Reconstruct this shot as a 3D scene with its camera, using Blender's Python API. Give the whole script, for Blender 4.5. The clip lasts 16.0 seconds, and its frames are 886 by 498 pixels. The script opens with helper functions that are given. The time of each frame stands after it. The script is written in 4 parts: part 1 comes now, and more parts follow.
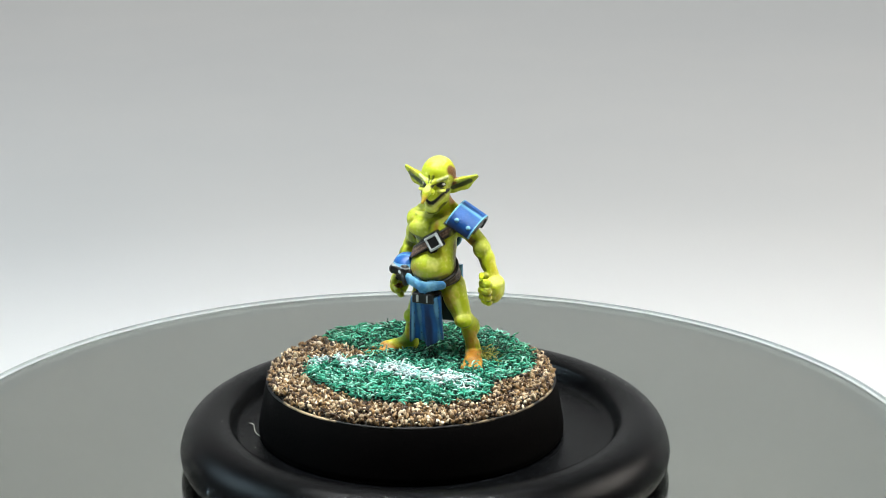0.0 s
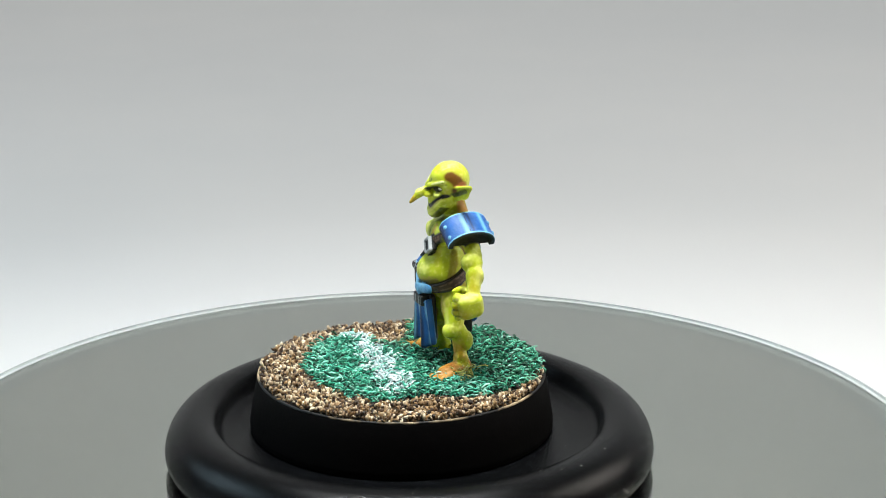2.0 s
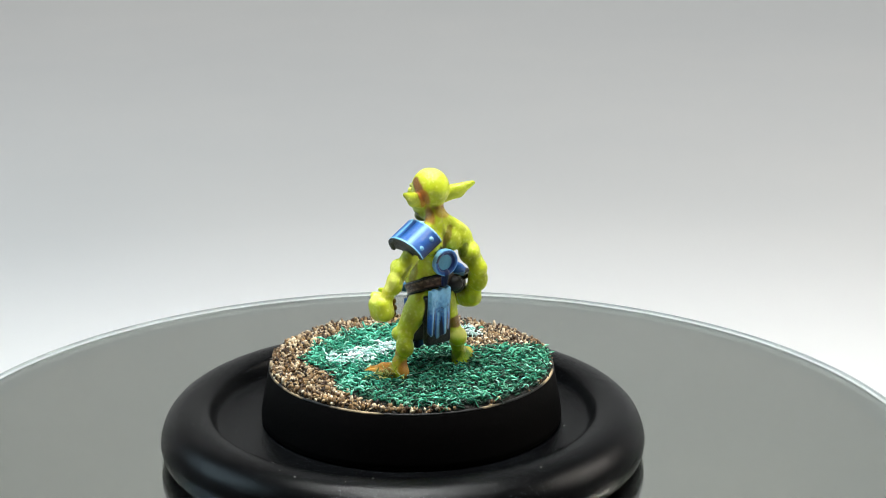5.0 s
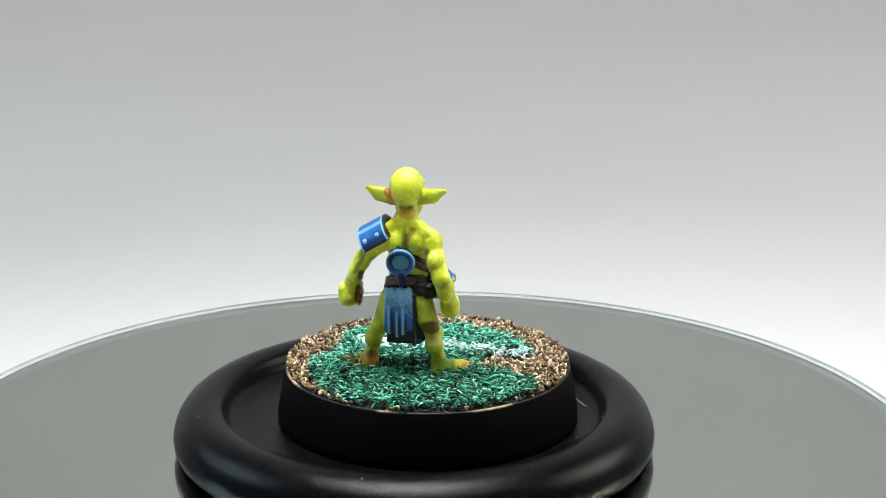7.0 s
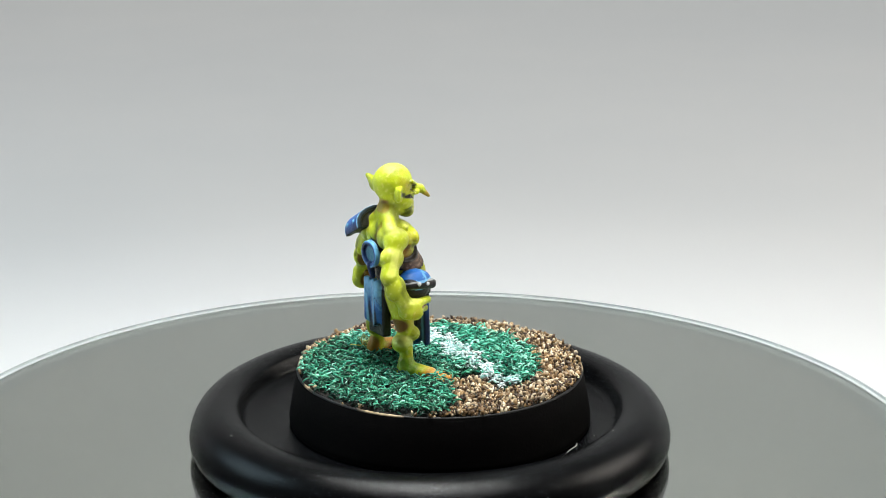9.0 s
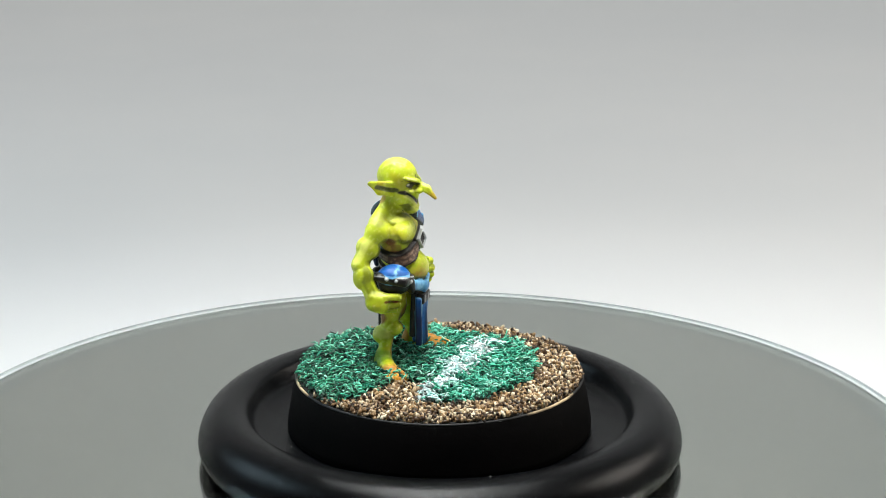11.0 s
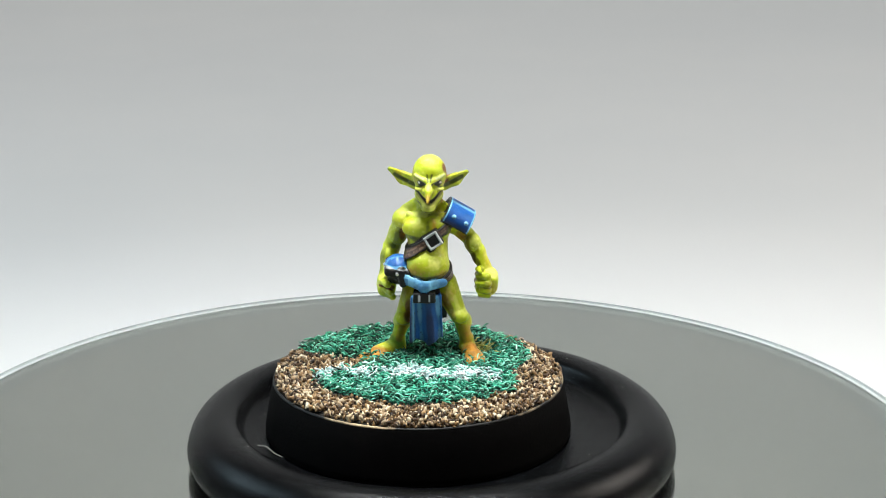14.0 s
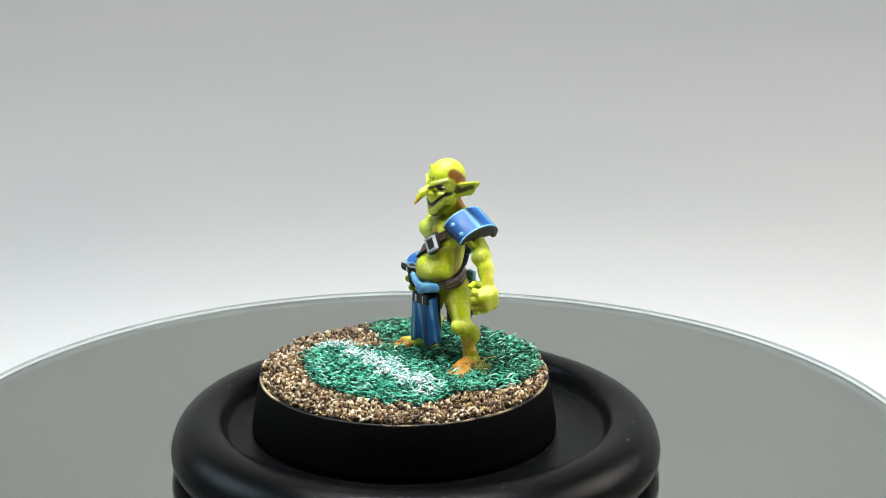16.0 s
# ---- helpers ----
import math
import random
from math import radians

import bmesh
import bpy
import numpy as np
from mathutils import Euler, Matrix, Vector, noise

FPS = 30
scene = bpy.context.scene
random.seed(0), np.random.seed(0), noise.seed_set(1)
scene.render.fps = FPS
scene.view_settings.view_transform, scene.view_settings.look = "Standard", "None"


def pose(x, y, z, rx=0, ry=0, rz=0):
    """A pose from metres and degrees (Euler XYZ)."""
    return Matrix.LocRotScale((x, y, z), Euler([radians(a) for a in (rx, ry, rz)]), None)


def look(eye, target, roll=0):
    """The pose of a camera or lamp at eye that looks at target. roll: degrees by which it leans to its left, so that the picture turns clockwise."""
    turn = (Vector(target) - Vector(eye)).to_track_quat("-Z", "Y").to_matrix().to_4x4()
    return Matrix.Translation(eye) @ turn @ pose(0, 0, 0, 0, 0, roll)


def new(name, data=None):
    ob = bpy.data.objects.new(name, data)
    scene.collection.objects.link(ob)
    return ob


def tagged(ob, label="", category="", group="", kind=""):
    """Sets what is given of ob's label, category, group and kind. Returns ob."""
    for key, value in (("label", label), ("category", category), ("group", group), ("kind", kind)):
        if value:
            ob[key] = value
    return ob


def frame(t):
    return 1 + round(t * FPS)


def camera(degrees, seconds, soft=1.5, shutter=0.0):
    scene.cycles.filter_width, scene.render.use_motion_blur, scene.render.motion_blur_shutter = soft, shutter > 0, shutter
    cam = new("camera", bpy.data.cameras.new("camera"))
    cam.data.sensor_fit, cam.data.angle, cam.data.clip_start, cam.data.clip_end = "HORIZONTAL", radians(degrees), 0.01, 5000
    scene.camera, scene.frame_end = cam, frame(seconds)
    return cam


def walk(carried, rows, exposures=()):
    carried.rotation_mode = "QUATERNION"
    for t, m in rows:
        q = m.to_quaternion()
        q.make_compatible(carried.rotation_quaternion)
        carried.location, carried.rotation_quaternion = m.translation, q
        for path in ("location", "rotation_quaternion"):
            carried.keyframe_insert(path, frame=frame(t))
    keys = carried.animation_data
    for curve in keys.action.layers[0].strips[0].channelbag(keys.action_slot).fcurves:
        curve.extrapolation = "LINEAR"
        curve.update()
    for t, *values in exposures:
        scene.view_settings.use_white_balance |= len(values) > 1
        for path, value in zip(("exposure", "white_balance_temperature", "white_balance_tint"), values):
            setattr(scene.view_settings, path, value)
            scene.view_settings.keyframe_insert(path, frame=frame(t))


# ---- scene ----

MM = 0.001
SPIN = -24.237            # degrees a second, clockwise seen from above
CLIP = 16.0

# ---- camera ----
cam = camera(24.56, CLIP, soft=0.6)
EYE = Vector((0.0, -0.2024, 0.0823))
AIM = EYE + Vector((0.01087, 0.95838, -0.28529))
walk(cam, [(0.0, look(EYE, AIM)), (CLIP, look(EYE, AIM))])

# ---- light ----
world = bpy.data.worlds.new("world")
scene.world = world
world.use_nodes = True
world.node_tree.nodes["Background"].inputs["Color"].default_value = (0.80, 0.85, 0.9, 1)
world.node_tree.nodes["Background"].inputs["Strength"].default_value = 0.1
scene.view_settings.exposure = 0.0


def area_lamp(name, eye, target, size, watts, colour, spread=180):
    data = bpy.data.lights.new(name, "AREA")
    data.shape, data.size, data.size_y = "RECTANGLE", size[0], size[1]
    data.energy, data.color, data.spread = watts, colour, radians(spread)
    ob = new(name, data)
    ob.matrix_world = look(Vector(eye), Vector(target))
    return ob


area_lamp("lamp_cool_side", (-0.30, 0.04, 0.15), (0.0, 0.03, 0.02), (0.08, 0.10), 0.32, (0.62, 0.86, 1.0))
area_lamp("lamp_warm_side", (0.30, 0.05, 0.15), (0.0, 0.05, 0.02), (0.08, 0.10), 0.45, (1.0, 0.93, 0.84))
area_lamp("lamp_overhead", (-0.02, 0.0, 0.30), (0.0, -0.02, 0.02), (0.11, 0.04), 0.22, (0.97, 1.0, 0.98), 72)
area_lamp("lamp_room", (0.16, -0.30, 1.35), (0.0, 0.6, 0.0), (0.35, 0.25), 10.8, (0.985, 1.0, 1.0))


# ---- materials ----
def lin(r, g, b):
    return tuple(((c / 255 + 0.055) / 1.055) ** 2.4 if c > 10 else c / 255 / 12.92 for c in (r, g, b)) + (1.0,)


def material(name):
    m = bpy.data.materials.new(name)
    m.use_nodes = True
    return m, m.node_tree.nodes, m.node_tree.links, m.node_tree.nodes["Principled BSDF"]


def noise_node(nodes, links, scale, detail=3.0, rough=0.6, coords="Object"):
    tc = nodes.new("ShaderNodeTexCoord")
    n = nodes.new("ShaderNodeTexNoise")
    n.inputs["Scale"].default_value, n.inputs["Detail"].default_value, n.inputs["Roughness"].default_value = scale, detail, rough
    links.new(tc.outputs[coords], n.inputs["Vector"])
    return n


def ramp_node(nodes, links, source, stops):
    r = nodes.new("ShaderNodeValToRGB")
    el = r.color_ramp.elements
    while len(el) < len(stops):
        el.new(0.5)
    for e, (at, col) in zip(el, stops):
        e.position, e.color = at, col
    links.new(source, r.inputs["Fac"])
    return r


def bump_node(nodes, links, source, bsdf, strength, distance):
    b = nodes.new("ShaderNodeBump")
    b.inputs["Strength"].default_value, b.inputs["Distance"].default_value = strength, distance
    links.new(source, b.inputs["Height"])
    links.new(b.outputs["Normal"], bsdf.inputs["Normal"])


def mottled(name, a, b, scale, rough, bump=0.0, bump_scale=None, metallic=0.0, spec=0.5):
    m, nodes, links, bsdf = material(name)
    n = noise_node(nodes, links, scale)
    r = ramp_node(nodes, links, n.outputs["Fac"], [(0.3, a), (0.7, b)])
    links.new(r.outputs["Color"], bsdf.inputs["Base Color"])
    bsdf.inputs["Roughness"].default_value = rough
    bsdf.inputs["Metallic"].default_value = metallic
    bsdf.inputs["Specular IOR Level"].default_value = spec
    if bump:
        n2 = noise_node(nodes, links, bump_scale or scale * 6)
        bump_node(nodes, links, n2.outputs["Fac"], bsdf, bump, 0.0002)
    return m


def island_coloured(name, stops, rough, spec=0.5, wash_depth=0.75):
    """A colour of its own for every grain or blade, with fine mottling."""
    m, nodes, links, bsdf = material(name)
    g = nodes.new("ShaderNodeNewGeometry")
    r = ramp_node(nodes, links, g.outputs["Random Per Island"], stops)
    n = noise_node(nodes, links, 2500)
    mix = nodes.new("ShaderNodeMixRGB")
    mix.blend_type, mix.inputs["Fac"].default_value = "MULTIPLY", 0.5
    links.new(r.outputs["Color"], mix.inputs["Color1"])
    r2 = ramp_node(nodes, links, n.outputs["Fac"], [(0.3, (0.45, 0.45, 0.45, 1)), (0.65, (1, 1, 1, 1))])
    links.new(r2.outputs["Color"], mix.inputs["Color2"])
    links.new(mix.outputs["Color"], bsdf.inputs["Base Color"])
    wash = noise_node(nodes, links, 230, 3.0)
    r3 = ramp_node(nodes, links, wash.outputs["Fac"], [(0.36, (0.42, 0.36, 0.30, 1)), (0.58, (1, 1, 1, 1))])
    mix2 = nodes.new("ShaderNodeMixRGB")
    mix2.blend_type, mix2.inputs["Fac"].default_value = "MULTIPLY", wash_depth
    links.new(mix.outputs["Color"], mix2.inputs["Color1"])
    links.new(r3.outputs["Color"], mix2.inputs["Color2"])
    links.new(mix2.outputs["Color"], bsdf.inputs["Base Color"])
    bsdf.inputs["Roughness"].default_value = rough
    bsdf.inputs["Specular IOR Level"].default_value = spec
    return m


def painted_model():
    """Brush-painted plastic: the coats come from the mesh's paint layer."""
    m, nodes, links, bsdf = material("brushed_model_paint")
    a = nodes.new("ShaderNodeAttribute")
    a.attribute_name = "paint"
    n = noise_node(nodes, links, 900, 4.0)
    r = ramp_node(nodes, links, n.outputs["Fac"], [(0.3, (0.72, 0.70, 0.6, 1)), (0.62, (1, 1, 1, 1))])
    mix = nodes.new("ShaderNodeMixRGB")
    mix.blend_type, mix.inputs["Fac"].default_value = "MULTIPLY", 0.6
    links.new(a.outputs["Color"], mix.inputs["Color1"])
    links.new(r.outputs["Color"], mix.inputs["Color2"])
    links.new(mix.outputs["Color"], bsdf.inputs["Base Color"])
    bsdf.inputs["Roughness"].default_value = 0.30
    n2 = noise_node(nodes, links, 2600, 5.0, 0.75)
    bump_node(nodes, links, n2.outputs["Fac"], bsdf, 0.45, 0.00022)
    return m


def speckled_plastic():
    """Black moulded plastic with a fine grain, its sparkle put into the colour."""
    m, nodes, links, bsdf = material("black_grained_plastic")
    n = noise_node(nodes, links, 160)
    r = ramp_node(nodes, links, n.outputs["Fac"], [(0.3, lin(3, 3, 4)), (0.7, lin(6, 7, 8))])
    # pale dots in the base colour stand for glints on the grain
    glint_dots = noise_node(nodes, links, 6500, 1.0)
    r2 = ramp_node(nodes, links, glint_dots.outputs["Fac"], [(0.70, (0, 0, 0, 1)), (0.76, lin(96, 102, 110))])
    mix = nodes.new("ShaderNodeMixRGB")
    mix.blend_type, mix.inputs["Fac"].default_value = "ADD", 1.0
    links.new(r.outputs["Color"], mix.inputs["Color1"])
    links.new(r2.outputs["Color"], mix.inputs["Color2"])
    links.new(mix.outputs["Color"], bsdf.inputs["Base Color"])
    bsdf.inputs["Roughness"].default_value = 0.25
    bsdf.inputs["IOR"].default_value = 1.25
    n2 = noise_node(nodes, links, 4600, 2.0, 0.75)
    bump_node(nodes, links, n2.outputs["Fac"], bsdf, 0.34, 0.00016)
    return m


def scuffed_edge():
    """Black paint rubbed through to tan in patches."""
    m, nodes, links, bsdf = material("scuffed_edge_paint")
    n = noise_node(nodes, links, 130, 4.0)
    r = ramp_node(nodes, links, n.outputs["Fac"], [(0.55, lin(9, 8, 8)), (0.66, lin(190, 168, 132))])
    links.new(r.outputs["Color"], bsdf.inputs["Base Color"])
    bsdf.inputs["Roughness"].default_value = 0.6
    return m


def mirror_silver(name, colour):
    m, nodes, links, bsdf = material(name)
    bsdf.inputs["Base Color"].default_value = colour
    bsdf.inputs["Metallic"].default_value = 1.0
    n = noise_node(nodes, links, 40)
    r = ramp_node(nodes, links, n.outputs["Fac"], [(0.3, (0.02, 0.02, 0.02, 1)), (0.8, (0.05, 0.05, 0.05, 1))])
    links.new(r.outputs["Color"], bsdf.inputs["Roughness"])
    return m


def clear_glass():
    m, nodes, links, bsdf = material("clear_glass")
    bsdf.inputs["Base Color"].default_value = (0.93, 0.975, 0.965, 1)
    bsdf.inputs["Transmission Weight"].default_value = 1.0
    bsdf.inputs["Roughness"].default_value = 0.0
    bsdf.inputs["IOR"].default_value = 1.5
    return m


PAINT = painted_model()
PLASTIC = speckled_plastic()
SCUFFED = scuffed_edge()
MIRROR = mirror_silver("mirror_silver", (0.785, 0.755, 0.685, 1))
# margin ring tinted a little darker than the middle
MIRROR_BAND = mirror_silver("mirror_silver_darker_margin", (0.71, 0.70, 0.65, 1))
GLASS = clear_glass()
BASE_BLACK = mottled("matt_black_base_paint", lin(3, 3, 3), lin(6, 5, 5), 300, 0.75, 0.15, 3000, spec=0.06)
SOIL = mottled("dark_glued_soil", lin(8, 8, 5), lin(24, 18, 10), 700, 0.8, 0.6, 2200)
GRIT = island_coloured("tan_drybrushed_grit", [(0.0, lin(30, 19, 9)), (0.3, lin(84, 58, 32)), (0.66, lin(178, 144, 98)), (1.0, lin(250, 236, 206))], 0.36, wash_depth=0.9)
TURF = island_coloured("teal_static_grass", [(0.0, lin(8, 84, 64)), (0.35, lin(34, 156, 124)), (0.75, lin(96, 212, 178)), (1.0, lin(190, 244, 226))], 0.46, wash_depth=0.2)
TURF_DARK = island_coloured("green_static_grass", [(0.0, lin(4, 40, 27)), (0.45, lin(16, 98, 68)), (0.8, lin(52, 164, 124)), (1.0, lin(140, 222, 190))], 0.46, wash_depth=0.3)
# for low fibres only: gap shade put into the colour
TURF_GAP_SHADE = island_coloured("gap_shaded_grass", [(0.0, lin(3, 22, 16)), (0.6, lin(8, 52, 38)), (1.0, lin(20, 84, 62))], 0.5, wash_depth=0.3)
CHALK = island_coloured("white_painted_grass", [(0.0, lin(150, 220, 208)), (0.3, lin(212, 240, 240)), (1.0, lin(252, 254, 254))], 0.5, wash_depth=0.0)
STRAW = island_coloured("straw_coloured_tuft", [(0.0, lin(90, 110, 30)), (0.5, lin(190, 190, 90)), (1.0, lin(240, 232, 160))], 0.5, wash_depth=0.0)
LINT = mottled("pale_lint", lin(170, 170, 160), lin(215, 215, 205), 800, 0.8)
PAPER = mottled("white_backdrop_paper", lin(226, 227, 227), lin(231, 231, 230), 9, 0.85, 0.05, 700)
WALLPAINT = mottled("grey_room_paint", lin(150, 148, 144), lin(164, 162, 158), 3, 0.9)
TABLETOP = mottled("pale_tabletop", lin(168, 164, 156), lin(186, 182, 174), 14, 0.6)
EDGE = mottled("ground_glass_edge", lin(136, 144, 146), lin(150, 156, 156), 60, 0.7)
HUB = mottled("dark_turntable_housing", lin(24, 24, 26), lin(36, 36, 38), 120, 0.5)


# ---- mesh helpers ----
def link_mesh(name, verts, faces, mat, parent=None, label="", smooth=True):
    me = bpy.data.meshes.new(name)
    me.from_pydata([tuple(v) for v in verts], [], [tuple(f) for f in faces])
    me.materials.append(mat)
    if smooth:
        me.polygons.foreach_set("use_smooth", [True] * len(me.polygons))
    me.update()
    ob = new(name, me)
    if parent:
        ob.parent = parent
    if label:
        ob["label"] = label
    return ob


def part(name, bm, mat, parent, label="", smooth=True):
    me = bpy.data.meshes.new(name)
    bm.to_mesh(me)
    bm.free()
    me.materials.append(mat)
    if smooth:
        me.polygons.foreach_set("use_smooth", [True] * len(me.polygons))
    ob = new(name, me)
    ob.parent = parent
    if label:
        ob["label"] = label
    return ob


def lathe(profile, steps=160):
    """A closed turned body from (radius, height) pairs in millimetres, from axis to axis."""
    bm = bmesh.new()
    rings = []
    for r, z in profile:
        if r == 0:
            rings.append([bm.verts.new((0, 0, z * MM))])
        else:
            rings.append([bm.verts.new((r * MM * math.cos(2 * math.pi * k / steps), r * MM * math.sin(2 * math.pi * k / steps), z * MM)) for k in range(steps)])
    for a, b in zip(rings, rings[1:]):
        for k in range(steps):
            n = (k + 1) % steps
            if len(a) == 1:
                bm.faces.new((a[0], b[k], b[n]))
            elif len(b) == 1:
                bm.faces.new((a[k], b[0], a[n]))
            else:
                bm.faces.new((a[k], b[k], b[n], a[n]))
    bmesh.ops.recalc_face_normals(bm, faces=bm.faces)
    return bm


def rounded(points, cut=0.25, passes=3):
    """Corner cutting along a profile, its ends kept."""
    for _ in range(passes):
        out = [points[0]]
        for a, b in zip(points, points[1:]):
            out.append((a[0] * (1 - cut) + b[0] * cut, a[1] * (1 - cut) + b[1] * cut))
            out.append((a[0] * cut + b[0] * (1 - cut), a[1] * cut + b[1] * (1 - cut)))
        out.append(points[-1])
        points = out
    return points


# ---- the room, table and backdrop ----
def plain_box(name, x0, x1, y0, y1, z0, z1, mat, label, kind="structure", category=""):
    bm = bmesh.new()
    bmesh.ops.create_cube(bm, size=1)
    bmesh.ops.transform(bm, matrix=Matrix.Translation(((x0 + x1) / 2, (y0 + y1) / 2, (z0 + z1) / 2)) @ Matrix.Diagonal((x1 - x0, y1 - y0, z1 - z0, 1)), verts=bm.verts)
    me = bpy.data.meshes.new(name)
    bm.to_mesh(me)
    bm.free()
    me.materials.append(mat)
    return tagged(new(name, me), label, category, kind=kind)


FLOOR_Z = -0.78
plain_box("floor", -1.6, 1.6, -1.8, 1.4, FLOOR_Z - 0.1, FLOOR_Z, WALLPAINT, "plain grey room floor under the table")
plain_box("ceiling", -1.6, 1.6, -1.8, 1.4, 1.7, 1.8, WALLPAINT, "plain pale ceiling over the table")
plain_box("wall_north", -1.6, 1.6, 1.4, 1.5, FLOOR_Z, 1.7, WALLPAINT, "plain grey wall behind the paper backdrop")
plain_box("wall_south", -1.6, 1.6, -1.9, -1.8, FLOOR_Z, 1.7, WALLPAINT, "plain grey wall facing the backdrop")
plain_box("wall_west", -1.7, -1.6, -1.8, 1.4, FLOOR_Z, 1.7, WALLPAINT, "plain grey side wall of the room")
plain_box("wall_east", 1.6, 1.7, -1.8, 1.4, FLOOR_Z, 1.7, WALLPAINT, "plain grey side wall of the room")

TABLE_Z = -0.030


def build_table():
    table = tagged(new("table"), "pale plain table carrying the backdrop and turntable", "table")
    table.location = (0, 0.35, FLOOR_Z)
    bm = bmesh.new()
    bmesh.ops.create_cube(bm, size=1)
    bmesh.ops.transform(bm, matrix=Matrix.Translation((0, 0, TABLE_Z - FLOOR_Z - 0.0185)) @ Matrix.Diagonal((1.7, 1.7, 0.03, 1)), verts=bm.verts)
    bmesh.ops.bevel(bm, geom=bm.edges, offset=0.004, segments=2, affect="EDGES")
    part("tabletop", bm, TABLETOP, table, smooth=False)
    for sx in (-1, 1):
        for sy in (-1, 1):
            bm = bmesh.new()
            bmesh.ops.create_cube(bm, size=1)
            h = TABLE_Z - FLOOR_Z - 0.0335
            bmesh.ops.transform(bm, matrix=Matrix.Translation((0.79 * sx, 0.79 * sy, h / 2)) @ Matrix.Diagonal((0.05, 0.05, h, 1)), verts=bm.verts)
            bmesh.ops.bevel(bm, geom=bm.edges, offset=0.004, segments=2, affect="EDGES")
            part("leg", bm, TABLETOP, table, smooth=False)


build_table()


def build_backdrop():
    """A sheet of paper that lies on the table and sweeps up behind the turntable."""
    line = [(-0.34, TABLE_Z)]
    line.append((0.1, TABLE_Z))
    line.append((0.50, TABLE_Z))
    bend = 0.25
    for k in range(1, 17):
        a = math.pi / 2 * k / 16
        line.append((0.50 + bend * math.sin(a), TABLE_Z + bend * (1 - math.cos(a))))
    line.append((0.755, 1.0))
    xs = [-0.80 + 1.60 * k / 24 for k in range(25)]
    verts, faces = [], []
    for dy in (0.0, -0.0012):
        for i, (y, z) in enumerate(line):
            for x in xs:
                sag = 0.004 * math.sin(x * 7 + i * 0.3) * min(1, max(0, (z - TABLE_Z) / 0.2))
                verts.append((x, y + sag + (dy if i > 3 else 0), z + (dy if i <= 3 else dy * 0.5)))
    n, m = len(xs), len(line)
    for s in (0, 1):
        for i in range(m - 1):
            for k in range(n - 1):
                q = [s * n * m + i * n + k, s * n * m + i * n + k + 1, s * n * m + (i + 1) * n + k + 1, s * n * m + (i + 1) * n + k]
                faces.append(q if s == 0 else q[::-1])
    ob = link_mesh("backdrop", verts, faces, PAPER)
    tagged(ob, "seamless white paper sweep behind the turntable", "backdrop", kind="structure")


build_backdrop()


# ---- the turntable ----
DISC_R = 54.9


def speck_mesh(name, rng, size, spread):
    bm = bmesh.new()
    bmesh.ops.create_icosphere(bm, subdivisions=1, radius=size * MM)
    for v in bm.verts:
        v.co.x *= 1 + spread * rng.random()
        v.co.z *= 0.5
    return bm


def build_turntable():
    top = tagged(new("turntable"), "round grey mirror disc with a clear glass edge", "turntable")
    pane = part("glass", lathe([(0, 0), (54.6, 0), (54.8, -0.06), (DISC_R, -0.2), (DISC_R, -1.05), (54.7, -1.25), (0, -1.25)], 256), GLASS, top, "clear flat glass with a pale ground edge", smooth=False)
    pane.data.materials.append(EDGE)
    for f in pane.data.polygons:
        r = math.hypot(f.center.x, f.center.y)
        if r > 0.0546 and f.center.z < -0.00001:
            f.material_index = 1
    pane.visible_shadow = False
    plate = part("mirror", lathe([(0, -1.3), (50.9, -1.3), (51.0, -1.302), (54.3, -1.32), (54.5, -1.5), (54.5, -2.2), (54.2, -2.4), (0, -2.4)], 256), MIRROR, top, "grey mirror silvering", smooth=False)
    plate.data.materials.append(MIRROR_BAND)
    for f in plate.data.polygons:
        if math.hypot(f.center.x, f.center.y) > 0.051:
            f.material_index = 1
    part("housing", lathe([(0, -2.5), (50.5, -2.5), (51.0, -3.0), (51.0, -27.0), (50.5, -29.6), (0, -29.6)], 128), HUB, top, "dark round motor housing", smooth=False)
    rng = random.Random(4)
    spots = [(-35.9, 10.9), (-29.0, 5.5), (-33.5, 18.0), (31.0, 14.0), (34.0, -8.0), (-14.0, 40.0), (-44.0, -6.0), (38.0, 24.0), (24.0, -34.0), (-20.0, -38.0)]
    for x, y in spots:
        ob = part("dust_speck", speck_mesh("dust_speck", rng, rng.uniform(0.05, 0.10), 1.0), LINT, top)
        ob.location = (x * MM, y * MM, 0.06 * MM)
    return top


# ---- the black stand ----
STAND = (0.41, -2.02)


